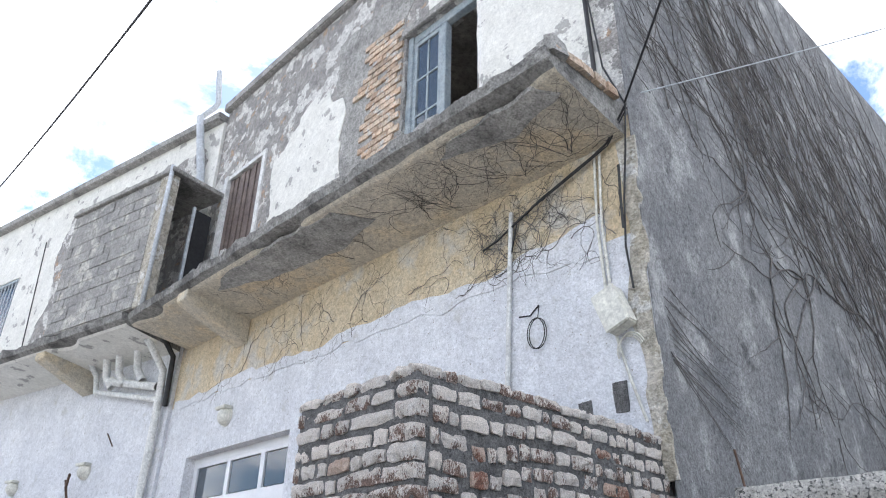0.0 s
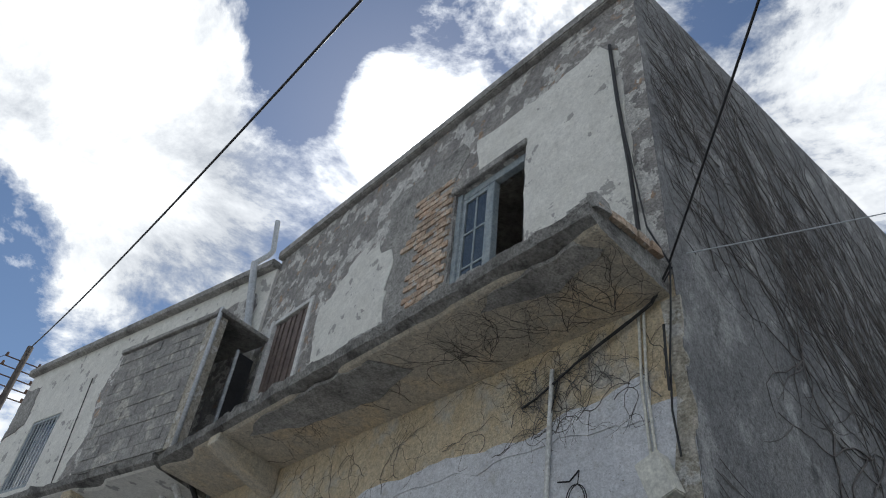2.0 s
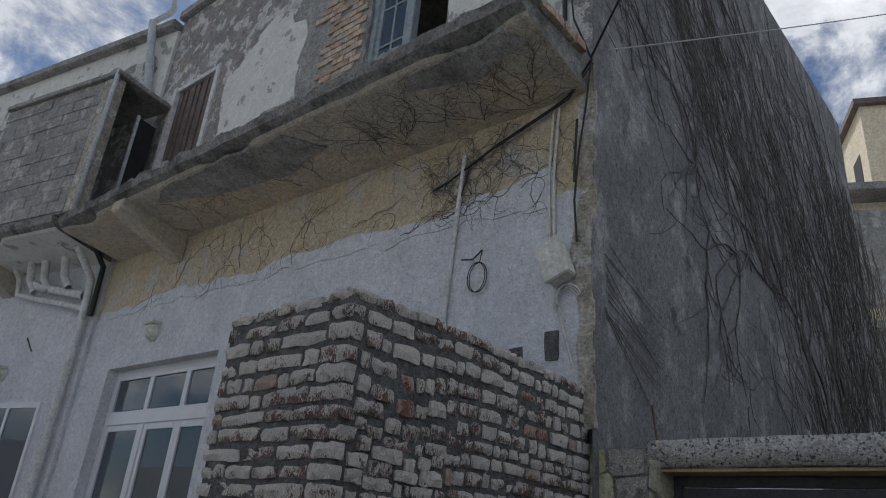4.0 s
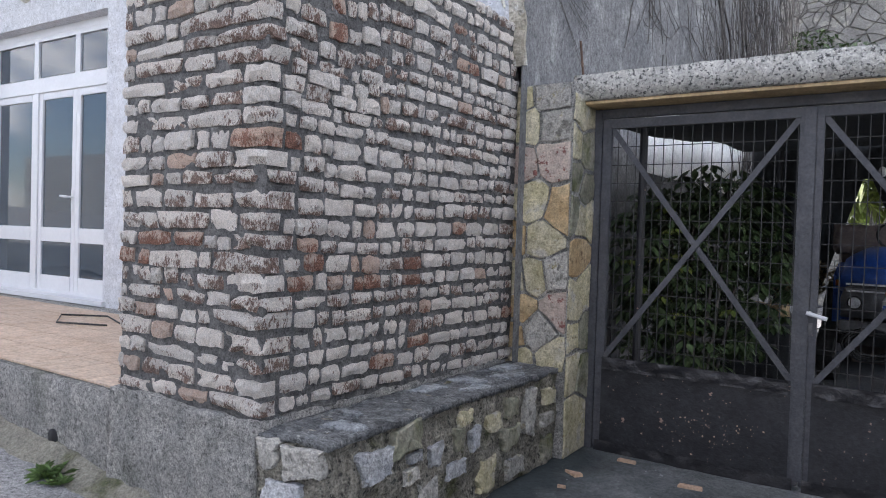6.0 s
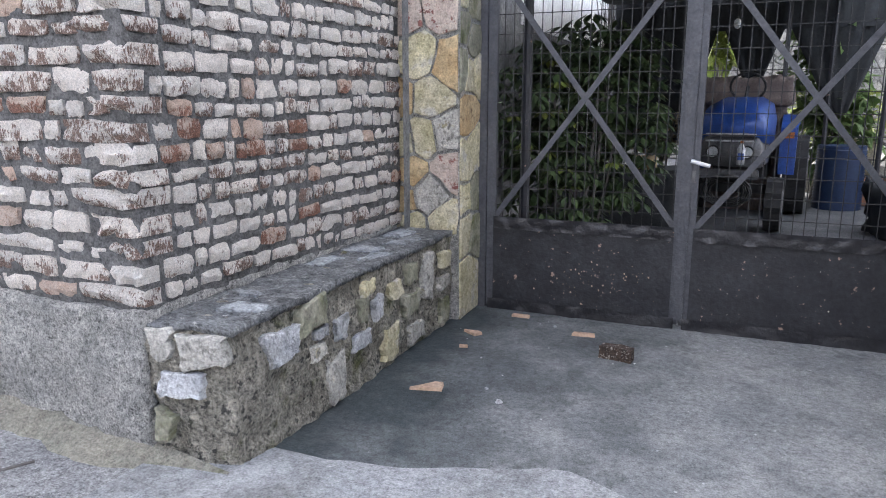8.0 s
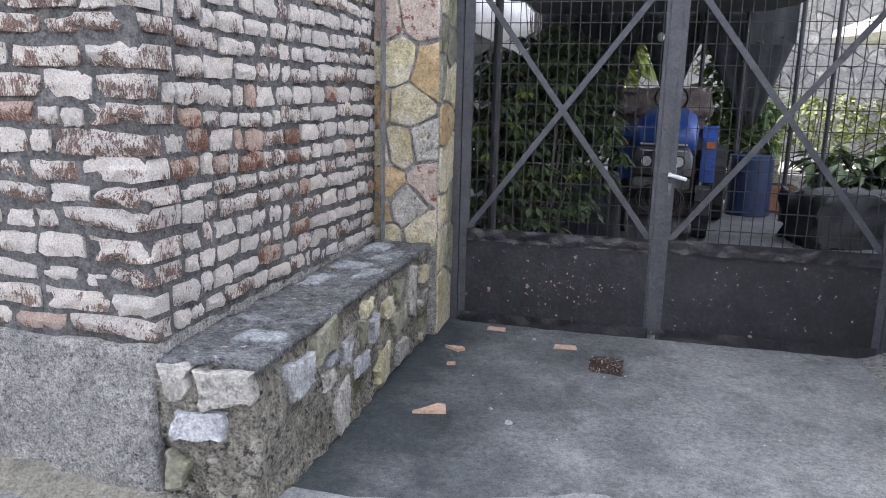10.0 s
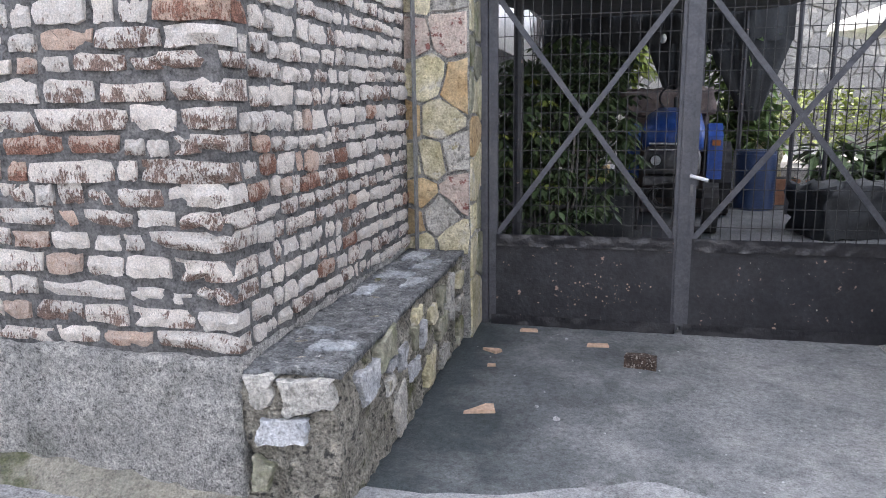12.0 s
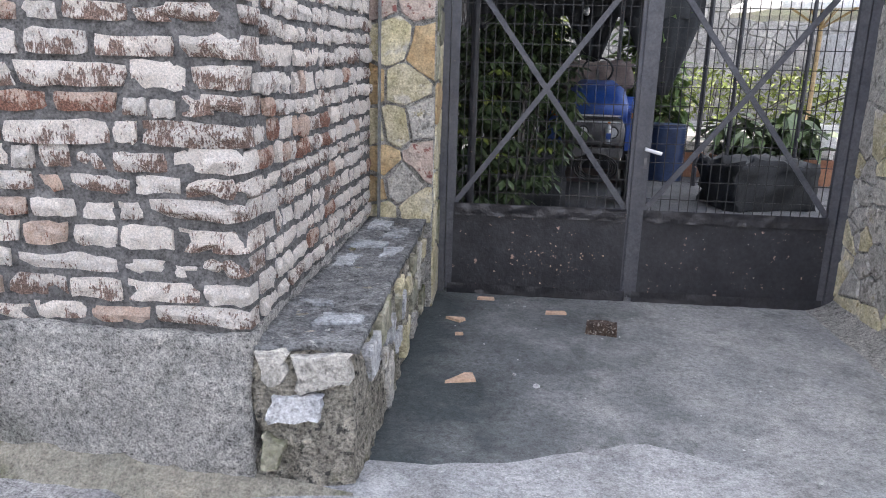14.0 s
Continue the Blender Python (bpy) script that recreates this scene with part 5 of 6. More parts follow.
# ---- gate ----
GY = 2.56
gate = thing("gate", pose(0, 0, 0), "black steel double gate with wire mesh and sheet metal below", "gate")
boxes("post", [(0.4, 0.455, GY, GY + 0.06, 0.0, 2.33)], "gate_grey", gate, bevel=0.004)
boxes("post", [(3.05, 3.115, GY, GY + 0.06, 0.0, 2.33)], "gate_grey", gate, bevel=0.004)
boxes("top_rail", [(0.455, 3.05, GY, GY + 0.06, 2.27, 2.33)], "gate_grey", gate, bevel=0.004)
for k, (a, b) in enumerate(((0.46, 1.73), (1.74, 3.045))):
    leaf = boxes("gate_leaf", [(a, a + 0.06, GY + 0.005, GY + 0.045, 0.03, 2.26), (b - 0.06, b, GY + 0.005, GY + 0.045, 0.03, 2.26), (a + 0.06, b - 0.06, GY + 0.005, GY + 0.045, 2.2, 2.26), (a + 0.06, b - 0.06, GY + 0.005, GY + 0.045, 0.03, 0.08)],
                 "gate_grey", gate, bevel=0.003)
    bm = sheet([a + 0.05 + (b - a - 0.1) * i / 16 for i in range(17)], [0.05 + 0.6 * j / 8 for j in range(9)], lambda x, y: 0.006 * noise.noise((x * 3, y * 3, k)) + 0.008 * (0.3 - abs(y - 0.35)) * math.sin(x * 5))
    ob = part("sheet_panel", bm, "black", leaf, "black painted sheet metal with rust spots", smooth=True, m=Matrix.Translation((0, GY, 0)) @ Matrix.Rotation(radians(90), 4, "X"))
    # Chipped paint and pale run marks
    cr = random.Random(60 + k)
    chips = bmesh.new()
    for _ in range(70 if k == 0 else 14):
        x, z = (cr.gauss(1.2, 0.2), cr.gauss(0.26, 0.09)) if k == 0 else (cr.uniform(a + 0.1, b - 0.1), cr.uniform(0.1, 0.55))
        if not (a + 0.08 < x < b - 0.08 and 0.1 < z < 0.55):
            continue
        s = cr.choice((0.0015, 0.002, 0.003, 0.006))
        chips.faces.new([chips.verts.new((x + s * cr.uniform(0.5, 1.2) * math.cos(t), GY - 0.014, z + s * cr.uniform(0.5, 1.4) * math.sin(t))) for t in (0.2, 1.3, 2.5, 3.6, 4.9, 5.7)])
    tagged(part("paint_chips", chips, "corner" if k else "shard", leaf, "pale chips in the black paint"), kind="stuff")
    # Crumpled plastic over the joint
    bm = sheet([a + 0.06 + (b - a - 0.12) * i / 40 for i in range(41)], [0.0, 0.02, 0.04, 0.06, 0.08], lambda x, y: 0.02 + 0.022 * noise.noise((x * 14, y * 40, 2 + k)))
    part("plastic_cover", bm, "plastic", leaf, "crumpled black plastic strip", smooth=True, m=Matrix.Translation((0, GY - 0.005, 0.57)) @ Matrix.Rotation(radians(90), 4, "X"))
    bm = sheet([a + 0.02 + (b - a - 0.04) * i / 40 for i in range(41)], [0.0, 0.025, 0.05, 0.08], lambda x, y: 0.012 + 0.018 * noise.noise((x * 9, y * 30, 7 + k)))
    part("bottom_strip", bm, "plastic", leaf, "torn rubber strip at the foot", smooth=True, m=Matrix.Translation((0, GY - 0.006, 0.0)) @ Matrix.Rotation(radians(90), 4, "X"))
    x = a + 0.1
    while x < b - 0.07:
        boxes("wire", [(x, x + 0.005, GY + 0.03, GY + 0.035, 0.6, 2.21)], "cable", leaf)
        x += 0.061
    z = 0.72
    while z < 2.2:
        boxes("wire", [(a + 0.05, b - 0.05, GY + 0.036, GY + 0.041, z, z + 0.005)], "cable", leaf)
        z += 0.123
    for s in (0, 1):
        p, q = Vector((a + 0.06, GY + 0.015, 2.2 if s else 0.65)), Vector((b - 0.06, GY + 0.015, 0.65 if s else 2.2))
        d = (q - p).normalized()
        side = Vector((-d.z, 0, d.x)) * 0.018
        bm = bmesh.new()
        vs = [bm.verts.new(v + Vector((0, o, 0))) for o in (0.0 + 0.006 * s, 0.012 + 0.006 * s) for v in (p - side, q - side, q + side, p + side)]
        for f in ((0, 1, 2, 3), (7, 6, 5, 4), (0, 4, 5, 1), (1, 5, 6, 2), (2, 6, 7, 3), (3, 7, 4, 0)):
            bm.faces.new([vs[i] for i in f])
        part("brace", bm, "gate_grey", leaf, "diagonal flat bar")
    if k == 1:
        bm = bmesh.new()
        tube(bm, (a + 0.025, GY, 1.06), (a + 0.025, GY - 0.05, 1.06), 0.01)
        tube(bm, (a + 0.012, GY - 0.05, 1.062), (a + 0.12, GY - 0.055, 1.035), 0.012)
        part("handle", bm, "frame", leaf, "pale worn lever handle")
        boxes("lock_plate", [(a + 0.01, a + 0.04, GY - 0.003, GY + 0.006, 0.93, 1.0)], "grey_metal", leaf)
boxes("meeting_cover", [(1.695, 1.76, GY - 0.012, GY + 0.004, 0.06, 2.26)], "gate_grey", gate, bevel=0.003)

# ---- things on the driveway ----
for (x, y, s, rz, kind_) in ((0.66, 1.1, 0.085, 20, 0), (0.58, 1.98, 0.06, -30, 0), (1.22, 2.2, 0.07, 5, 1), (0.76, 2.42, 0.06, 0, 1), (0.62, 1.72, 0.025, 10, 1)):
    bm = bmesh.new()
    pts = [(-1, -0.35), (0.9, -0.5), (1.0, 0.45), (0.5, 0.55), (-0.2, 0.1)] if kind_ == 0 else [(-1, -0.3), (1, -0.25), (0.95, 0.3), (-0.9, 0.25)]
    lo = [bm.verts.new((u * s, v * s, 0.002)) for u, v in pts]
    hi = [bm.verts.new((u * s * 0.96, v * s * 0.96, 0.02)) for u, v in pts]
    bm.faces.new(lo[::-1])
    bm.faces.new(hi)
    for i in range(len(pts)):
        j = (i + 1) % len(pts)
        bm.faces.new((lo[i], lo[j], hi[j], hi[i]))
    tagged(part("tile_shard", bm, "shard", m=pose(x, y, drive_height(x, y), 0, 0, rz)), "broken piece of pale terracotta tile on the ground", "rubble", "tile shards")
loose = part("loose_brick", rough_box(-0.09, 0.09, -0.035, 0.035, 0, 0.075, 0.02, 0.009, 5), "burnt_brick", m=pose(1.47, 1.87, drive_height(1.47, 1.87), 0, 0, -10))
tagged(loose, "old brown broken brick lying on the driveway", "brick")
pr = random.Random(3)
for x, y, s in [(1.05, 1.07, 0.02), (0.94, 1.2, 0.012), (1.02, 2.3, 0.014)] + [(pr.uniform(0.45, 2.6), pr.uniform(0.2, 2.4), pr.uniform(0.004, 0.008)) for _ in range(26)]:
    bm = bmesh.new()
    bmesh.ops.create_icosphere(bm, subdivisions=1, radius=s, matrix=Matrix.Diagonal((1, 0.8, 0.7, 1)))
    for v in bm.verts:
        v.co *= pr.uniform(0.8, 1.15)
    tagged(part("pebble", bm, "grey_stone", m=pose(x, y, drive_height(x, y) + s * 0.5)), "small pale pebble on the concrete", "pebble", "pebbles")


def weed(x, y, s, n, seed):
    r = random.Random(seed)
    bm = bmesh.new()
    for _ in range(n):
        a, l, up = r.uniform(0, 6.28), s * r.uniform(0.5, 1), r.uniform(0.3, 1.2)
        d = Vector((math.cos(a), math.sin(a), up)).normalized()
        sd = Vector((-d.y, d.x, 0)).normalized() * s * 0.07
        b0 = Vector((r.uniform(-0.3, 0.3) * s, r.uniform(-0.3, 0.3) * s, 0))
        m1 = b0 + d * l * 0.6
        tip = b0 + d * l + Vector((0, 0, -l * 0.25))
        p = [bm.verts.new(v) for v in (b0 - sd * 0.4, b0 + sd * 0.4, m1 + sd, tip, m1 - sd)]
        bm.faces.new(p)
    tagged(part("weed", bm, "grass", m=pose(x, y, height(x, y) - 0.01)), "small green weed growing at the kerb", "weed", "weeds")


weed(-1.4, -0.16, 0.13, 90, 1)
weed(-1.28, -0.18, 0.09, 50, 2)
weed(-0.68, -0.6, 0.09, 60, 3)
weed(-0.55, -0.6, 0.06, 40, 4)
ob = wire("twig", [(-0.44, -0.46, height(-0.4, -0.4) + 0.004), (-0.38, -0.4, height(-0.4, -0.4) + 0.014), (-0.33, -0.28, height(-0.4, -0.4) + 0.006)], 0.006, "vine")
tagged(ob, "dry twig lying on the asphalt", "twig")
ob = wire("loose_wire", [(-3.2, 1.2, 0.615), (-3.6, 1.0, 0.62), (-4.1, 1.3, 0.615), (-3.7, 1.5, 0.62), (-3.0, 1.25, 0.615), (-2.4, 1.0, 0.615)], 0.008, "cable")
tagged(ob, "black wire lying on the terrace tiles", "wire")

# ---- yard behind the gate ----
tagged(boxes("wall_garden", [(-1.5, 12.0, 16.8, 17.2, 0, 7.6)], "block"), "tall retaining wall of rough stones behind the yard", "wall", kind="structure")
clad(bpy.data.objects["wall_garden"], pose(-1.0, 16.8, 0.0), 10.0, 7.6, 620, 0.012, 0.05, 33, ["block"], joined=True, relax=0)
tagged(boxes("hillside", [(-30, 30, 17.2, 60, 0, 7.3), (-30, 30, 19.0, 60, 7.3, 8.5)], "plinth"), "raised ground behind the retaining wall", "ground", kind="structure")
tagged(boxes("garden_bed", [(3.0, 9.0, 10.4, 16.8, 0.0, 0.45)], "concrete", bevel=0.02), "raised garden bed with a concrete kerb", "garden bed", kind="structure")
tagged(boxes("wall_yard_side", [(8.5, 8.8, 2.8, 16.8, 0, 2.6)], "grey_stone"), "side wall of the yard", "wall", kind="structure")
tagged(boxes("wall_yard_front", [(3.55, 8.8, 2.5, 2.8, 0, 2.5)], "plinth"), "front wall of the yard", "wall", kind="structure")
tagged(boxes("white_sheeting", [(0.065, 0.085, 4.6, 9.0, 2.1, 2.8)], "canvas"), "white sheeting fixed along the gable wall", "sheeting")

net = thing("shade_canopy", pose(0, 0, 0), "dark green shade net stretched over the yard with hanging drapes", "canopy")
bm = sheet([0.3 + 0.16 * i for i in range(19)], [2.95 + 0.3 * i for i in range(21)], lambda x, y: 2.28 + 0.05 * noise.noise((x * 1.2, y * 0.8, 0)) - 0.03 * math.sin((y - 2.95) * 1.05) ** 2 + 0.085 * (y - 2.95))
part("net", bm, "tarp", net, smooth=True)
bm = bmesh.new()
g = [[bm.verts.new((0.2 + 0.1 * i, 9.0 + 0.04 * math.sin(i * 1.9), z)) for i in range(36)] for z in (2.92, 2.6, 2.36)]
for j in range(2):
    for i in range(35):
        bm.faces.new((g[j][i], g[j + 1][i], g[j + 1][i + 1], g[j][i + 1]))
part("valance", bm, "tarp", net, smooth=True)
# Drapes that leave two pointed gaps between them
for k, (x0, x1, a1, b1, zb) in enumerate(((0.2, 1.62, 0.2, 1.12, 0.7), (1.7, 2.46, 2.06, 2.16, 1.5), (2.53, 3.7, 3.1, 3.3, 1.25))):
    bm = bmesh.new()
    g = []
    for j in range(9):
        e = j / 8
        a, b = x0 + (a1 - x0) * e, x1 + (b1 - x1) * e
        g.append([bm.verts.new((a + (b - a) * i / 10, 9.0 + 0.05 * math.sin(i * 2.4 + k), 2.38 + (zb - 2.38) * e)) for i in range(11)])
    for j in range(8):
        for i in range(10):
            bm.faces.new((g[j][i], g[j + 1][i], g[j + 1][i + 1], g[j][i + 1]))
    part("drape", bm, "tarp", net, smooth=True)
for x, y in ((0.6, 3.0), (3.05, 8.9), (0.6, 8.9), (3.6, 8.2), (4.05, 8.3), (4.95, 8.2), (2.5, 8.9)):
    bm = bmesh.new()
    tube(bm, (x, y, 0), (x, y, 2.3 if y < 4 else 2.85), 0.03, n=8)
    part("post", bm, "black", net)
bulb = thing("hanging_bulb", pose(1.87, 7.9, 2.4), "white bulb hanging on a wire under the net", "lamp")
bm = bmesh.new()
ball(bm, (0, 0, -0.05), 0.045, (1, 1, 1.4), 12)
part("bulb", bm, "canvas", bulb, smooth=True)
wire("flex", [(0, 0, 0), (0, 0, 0.32)], 0.006, "cable", bulb)

# Tractor
tr = thing("tractor", pose(1.92, 6.2, 0, 0, 0, -5), "small old blue tractor with grey grille parked under the net", "tractor")


def loft(name, sections, material, parent, label="", smooth=True):
    """A skin through rings of equal count, closed at both ends."""
    bm = bmesh.new()
    rings = [[bm.verts.new(p) for p in s] for s in sections]
    n = len(rings[0])
    for a, b in zip(rings, rings[1:]):
        for i in range(n):
            bm.faces.new((a[i], a[(i + 1) % n], b[(i + 1) % n], b[i]))
    bm.faces.new(rings[0][::-1])
    bm.faces.new(rings[-1])
    bmesh.ops.recalc_face_normals(bm, faces=bm.faces[:])
    return part(name, bm, material, parent, label, smooth=smooth)


def hood_ring(y, w, z0, z1):
    return [(-w, y, z0), (w, y, z0), (w * 1.02, y, z0 + (z1 - z0) * 0.55), (w * 0.9, y, z0 + (z1 - z0) * 0.85), (w * 0.55, y, z1), (-w * 0.55, y, z1), (-w * 0.9, y, z0 + (z1 - z0) * 0.85), (-w * 1.02, y, z0 + (z1 - z0) * 0.55)]


hood = loft("hood", [hood_ring(0.02, 0.3, 1.06, 1.24), hood_ring(0.1, 0.325, 1.0, 1.31), hood_ring(0.3, 0.34, 0.97, 1.38), hood_ring(0.7, 0.35, 0.95, 1.43), hood_ring(1.3, 0.36, 0.9, 1.46)], "tractor_blue", tr)
nose = loft("nose", [hood_ring(0.0, 0.29, 0.74, 1.08), hood_ring(0.1, 0.31, 0.72, 1.08), hood_ring(1.2, 0.32, 0.7, 1.0)], "grey_metal", tr)
for k in range(3):
    boxes("grille_bar", [(-0.25, 0.25, -0.02, 0.0, 0.99 + 0.035 * k, 1.008 + 0.035 * k)], "black" if k % 2 else "lens", nose)
for x in (-0.17, 0.17):
    bm = bmesh.new()
    tube(bm, (x, 0.01, 0.88), (x, -0.025, 0.88), 0.06, 0.055, 14)
    part("headlight", bm, "lens", nose, "clear headlight")
    bm = bmesh.new()
    tube(bm, (x, 0.02, 0.88), (x, -0.018, 0.88), 0.075, 0.07, 14)
    part("headlight_rim", bm, "rubber", nose)
boxes("bumper", [(-0.3, 0.3, -0.06, 0.02, 0.6, 0.7)], "grey_metal", tr, bevel=0.01)
boxes("front_axle", [(-0.5, 0.5, 0.3, 0.4, 0.42, 0.52)], "rubber", tr)
for k in range(4):
    wire("hose", [(0.28 * math.cos(a) * (0.6 + 0.1 * k), -0.08 - 0.02 * k, 0.48 + 0.16 * math.sin(a) * (0.7 + 0.1 * k)) for a in [2 * math.pi * i / 16 for i in range(17)]], 0.012, "rubber", tr)


def wheel(parent, x, y, r, w):
    bm = bmesh.new()
    tube(bm, (x - w / 2, y, r), (x + w / 2, y, r), r, n=24)
    for v in bm.verts:
        k = round(math.atan2(v.co.z - r, v.co.y - y) / (2 * math.pi) * 24)
        if k % 2:
            v.co.y, v.co.z = y + (v.co.y - y) * 0.94, r + (v.co.z - r) * 0.94
    t = part("wheel", bm, "rubber", parent)
    bm = bmesh.new()
    tube(bm, (x - w / 2 - 0.01, y, r), (x + w / 2 + 0.01, y, r), r * 0.55, n=18)
    part("rim", bm, "grey_metal", t)


for s in (-1, 1):
    wheel(tr, 0.45 * s, 0.4, 0.3, 0.16)
    wheel(tr, 0.6 * s, 1.9, 0.5, 0.26)
    f = loft("fender", [[(0.42 * s, 1.35 + 0.55 * (1 - math.cos(a)), 0.6 + 0.6 * math.sin(a)) for a in (0.0,)] * 1 + [(0.42 * s, 1.3, 0.55), (0.42 * s, 1.3, 1.1), (0.42 * s, 1.6, 1.25), (0.42 * s, 2.3, 1.2), (0.42 * s, 2.3, 1.1), (0.42 * s, 1.6, 1.13)],
                        [(0.6 * s, 1.35 + 0.55 * (1 - math.cos(a)), 0.6 + 0.6 * math.sin(a)) for a in (0.0,)] * 1 + [(0.6 * s, 1.3, 0.55), (0.6 * s, 1.3, 1.1), (0.6 * s, 1.6, 1.25), (0.6 * s, 2.3, 1.2), (0.6 * s, 2.3, 1.1), (0.6 * s, 1.6, 1.13)]],
             "tractor_blue", tr, smooth=False)
    boxes("indicator", [(0.52 * s - 0.05, 0.52 * s + 0.05, 1.26, 1.3, 0.98, 1.05)], "amber", f, "amber indicator lamp")
boxes("body", [(-0.3, 0.3, 1.2, 2.4, 0.5, 1.15)], "rubber", tr)
bm = bmesh.new()
for i in range(20):
    a, b = 2 * math.pi * i / 20, 2 * math.pi * (i + 1) / 20
    q = Matrix.Rotation(radians(-55), 4, "X")
    tube(bm, Vector((0, 1.5, 1.58)) + q @ Vector((0.2 * math.cos(a), 0.2 * math.sin(a), 0)), Vector((0, 1.5, 1.58)) + q @ Vector((0.2 * math.cos(b), 0.2 * math.sin(b), 0)), 0.014, n=6, caps=False)
tube(bm, (0, 1.5, 1.58), (0, 1.25, 1.4), 0.02)
part("steering_wheel", bm, "rubber", tr)
bottle = thing("plastic_bottle", pose(2.03, 6.1, 0.76), "clear blue plastic bottle hung on the tractor's grille", "bottle")
bm = bmesh.new()
tube(bm, (0, 0, 0), (0, 0, 0.16), 0.04, 0.042, 12)
tube(bm, (0, 0, 0.16), (0, 0, 0.22), 0.042, 0.014, 12)
part("body", bm, "lens", bottle, smooth=True)
bm = bmesh.new()
tube(bm, (0, 0, 0.22), (0, 0, 0.245), 0.016, n=10)
part("cap", bm, "amber", bottle)
boxes("label", [(-0.03, 0.03, -0.046, -0.041, 0.05, 0.12)], "tractor_blue", bottle)
wire("string", [(0, 0, 0.24), (0, 0.06, 0.3)], 0.003, "cable", bottle)
bundle = part("blanket", rough_box(-0.6, 0.6, -0.25, 0.25, 0, 0.34, 0.07, 0.06, 8), "shutter", smooth=True, m=pose(1.98, 8.25, 1.36, 0, 0, 5))
tagged(bundle, "brown blanket heaped over a stack behind the tractor", "blanket")
stack = part("crate", rough_box(-0.55, 0.55, -0.3, 0.3, 0, 1.35, 0.2, 0.02, 8), "shutter", m=pose(1.98, 8.45, 0))
tagged(stack, "tall dark wooden crate under a blanket", "crates")
drum = thing("drum", pose(3.26, 8.75, 0), "dark blue ribbed plastic drum", "drum")
wavy = [(0.285 + 0.018 * abs(math.sin(0.1 * k * math.pi * 5)), 0.02 * k) for k in range(41)]
loft("barrel", [[(r * math.cos(2 * math.pi * i / 20), r * math.sin(2 * math.pi * i / 20), z) for i in range(20)] for r, z in wavy], "blue_drum", drum)
bm = bmesh.new()
tube(bm, (0, 0, 0.8), (0, 0, 0.84), 0.29, n=20)
part("lid", bm, "blue_drum", drum)

# ---- plants ----


def foliage(bm, c, rad, n, size, r, droop=0.4, long=1.0):
    for _ in range(n):
        while True:
            p = Vector((r.uniform(-1, 1), r.uniform(-1, 1), r.uniform(-1, 1)))
            if 0.25 < p.length < 1 + 0.35 * noise.noise(p * 2.2 + Vector(c)):
                break
        p = Vector((p.x * rad[0], p.y * rad[1], p.z * rad[2])) + Vector(c)
        a = r.uniform(0, 6.28)
        d = Vector((math.cos(a), math.sin(a), r.uniform(-0.9, 0.5) - droop * 0.5)).normalized()
        s = d.cross(Vector((r.uniform(-0.4, 0.4), r.uniform(-0.4, 0.4), 1))).normalized()
        l, w = size * r.uniform(0.6, 1.3) * long, size * r.uniform(0.22, 0.36)
        up = s.cross(d) * w * 0.5
        v = [bm.verts.new(q) for q in (p, p + d * l * 0.4 + s * w + up, p + d * l - Vector((0, 0, l * droop * 0.3)), p + d * l * 0.4 - s * w + up, p + d * l * 0.45)]
        bm.faces.new((v[0], v[1], v[4]))
        bm.faces.new((v[1], v[2], v[4]))
        bm.faces.new((v[2], v[3], v[4]))
        bm.faces.new((v[3], v[0], v[4]))


def shrub(name, base, blobs, size, material, label, category, seed, stems=6, long=1.0):
    r = random.Random(seed)
    t = thing(name, pose(*base), label, category)
    bm = bmesh.new()
    for c, rad, n in blobs:
        foliage(bm, c, rad, n, size, r, long=long)
    part("foliage", bm, material, t)
    for k in range(stems):
        c = blobs[k % len(blobs)][0]
        wire("stem", [(r.uniform(-0.12, 0.12), r.uniform(-0.12, 0.12), 0), (c[0] * 0.5 + r.uniform(-0.1, 0.1), c[1] * 0.5 + r.uniform(-0.1, 0.1), c[2] * 0.55), (c[0] + r.uniform(-0.2, 0.2), c[1] + r.uniform(-0.2, 0.2), c[2] + 0.2)], 0.014, "vine", t)
    return t


def whorls(bm, c, rad, n, size, r):
    """Leaves in hand-like whorls of six to eight, drooping from a point."""
    for _ in range(n):
        while True:
            p = Vector((r.uniform(-1, 1), r.uniform(-1, 1), r.uniform(-1, 1)))
            if 0.3 < p.length < 1 + 0.3 * noise.noise(p * 2.2 + Vector(c)):
                break
        p = Vector((p.x * rad[0], p.y * rad[1], p.z * rad[2])) + Vector(c)
        m, a0, tip = r.choice((6, 7, 8)), r.uniform(0, 6.28), r.uniform(0.15, 0.8)
        for i in range(m):
            a = a0 + 2 * math.pi * i / m
            d = Vector((math.cos(a), math.sin(a), -tip)).normalized()
            sd = Vector((-math.sin(a), math.cos(a), 0)) * size * 0.21
            q = p + d * size * 0.3
            e = p + d * size * r.uniform(0.9, 1.15) - Vector((0, 0, size * 0.18))
            mid = q.lerp(e, 0.5) + Vector((0, 0, size * 0.05))
            v = [bm.verts.new(t) for t in (q, mid + sd, e, mid - sd, mid - Vector((0, 0, size * 0.05)))]
            for f in ((0, 1, 4), (1, 2, 4), (2, 3, 4), (3, 0, 4)):
                bm.faces.new([v[t] for t in f])


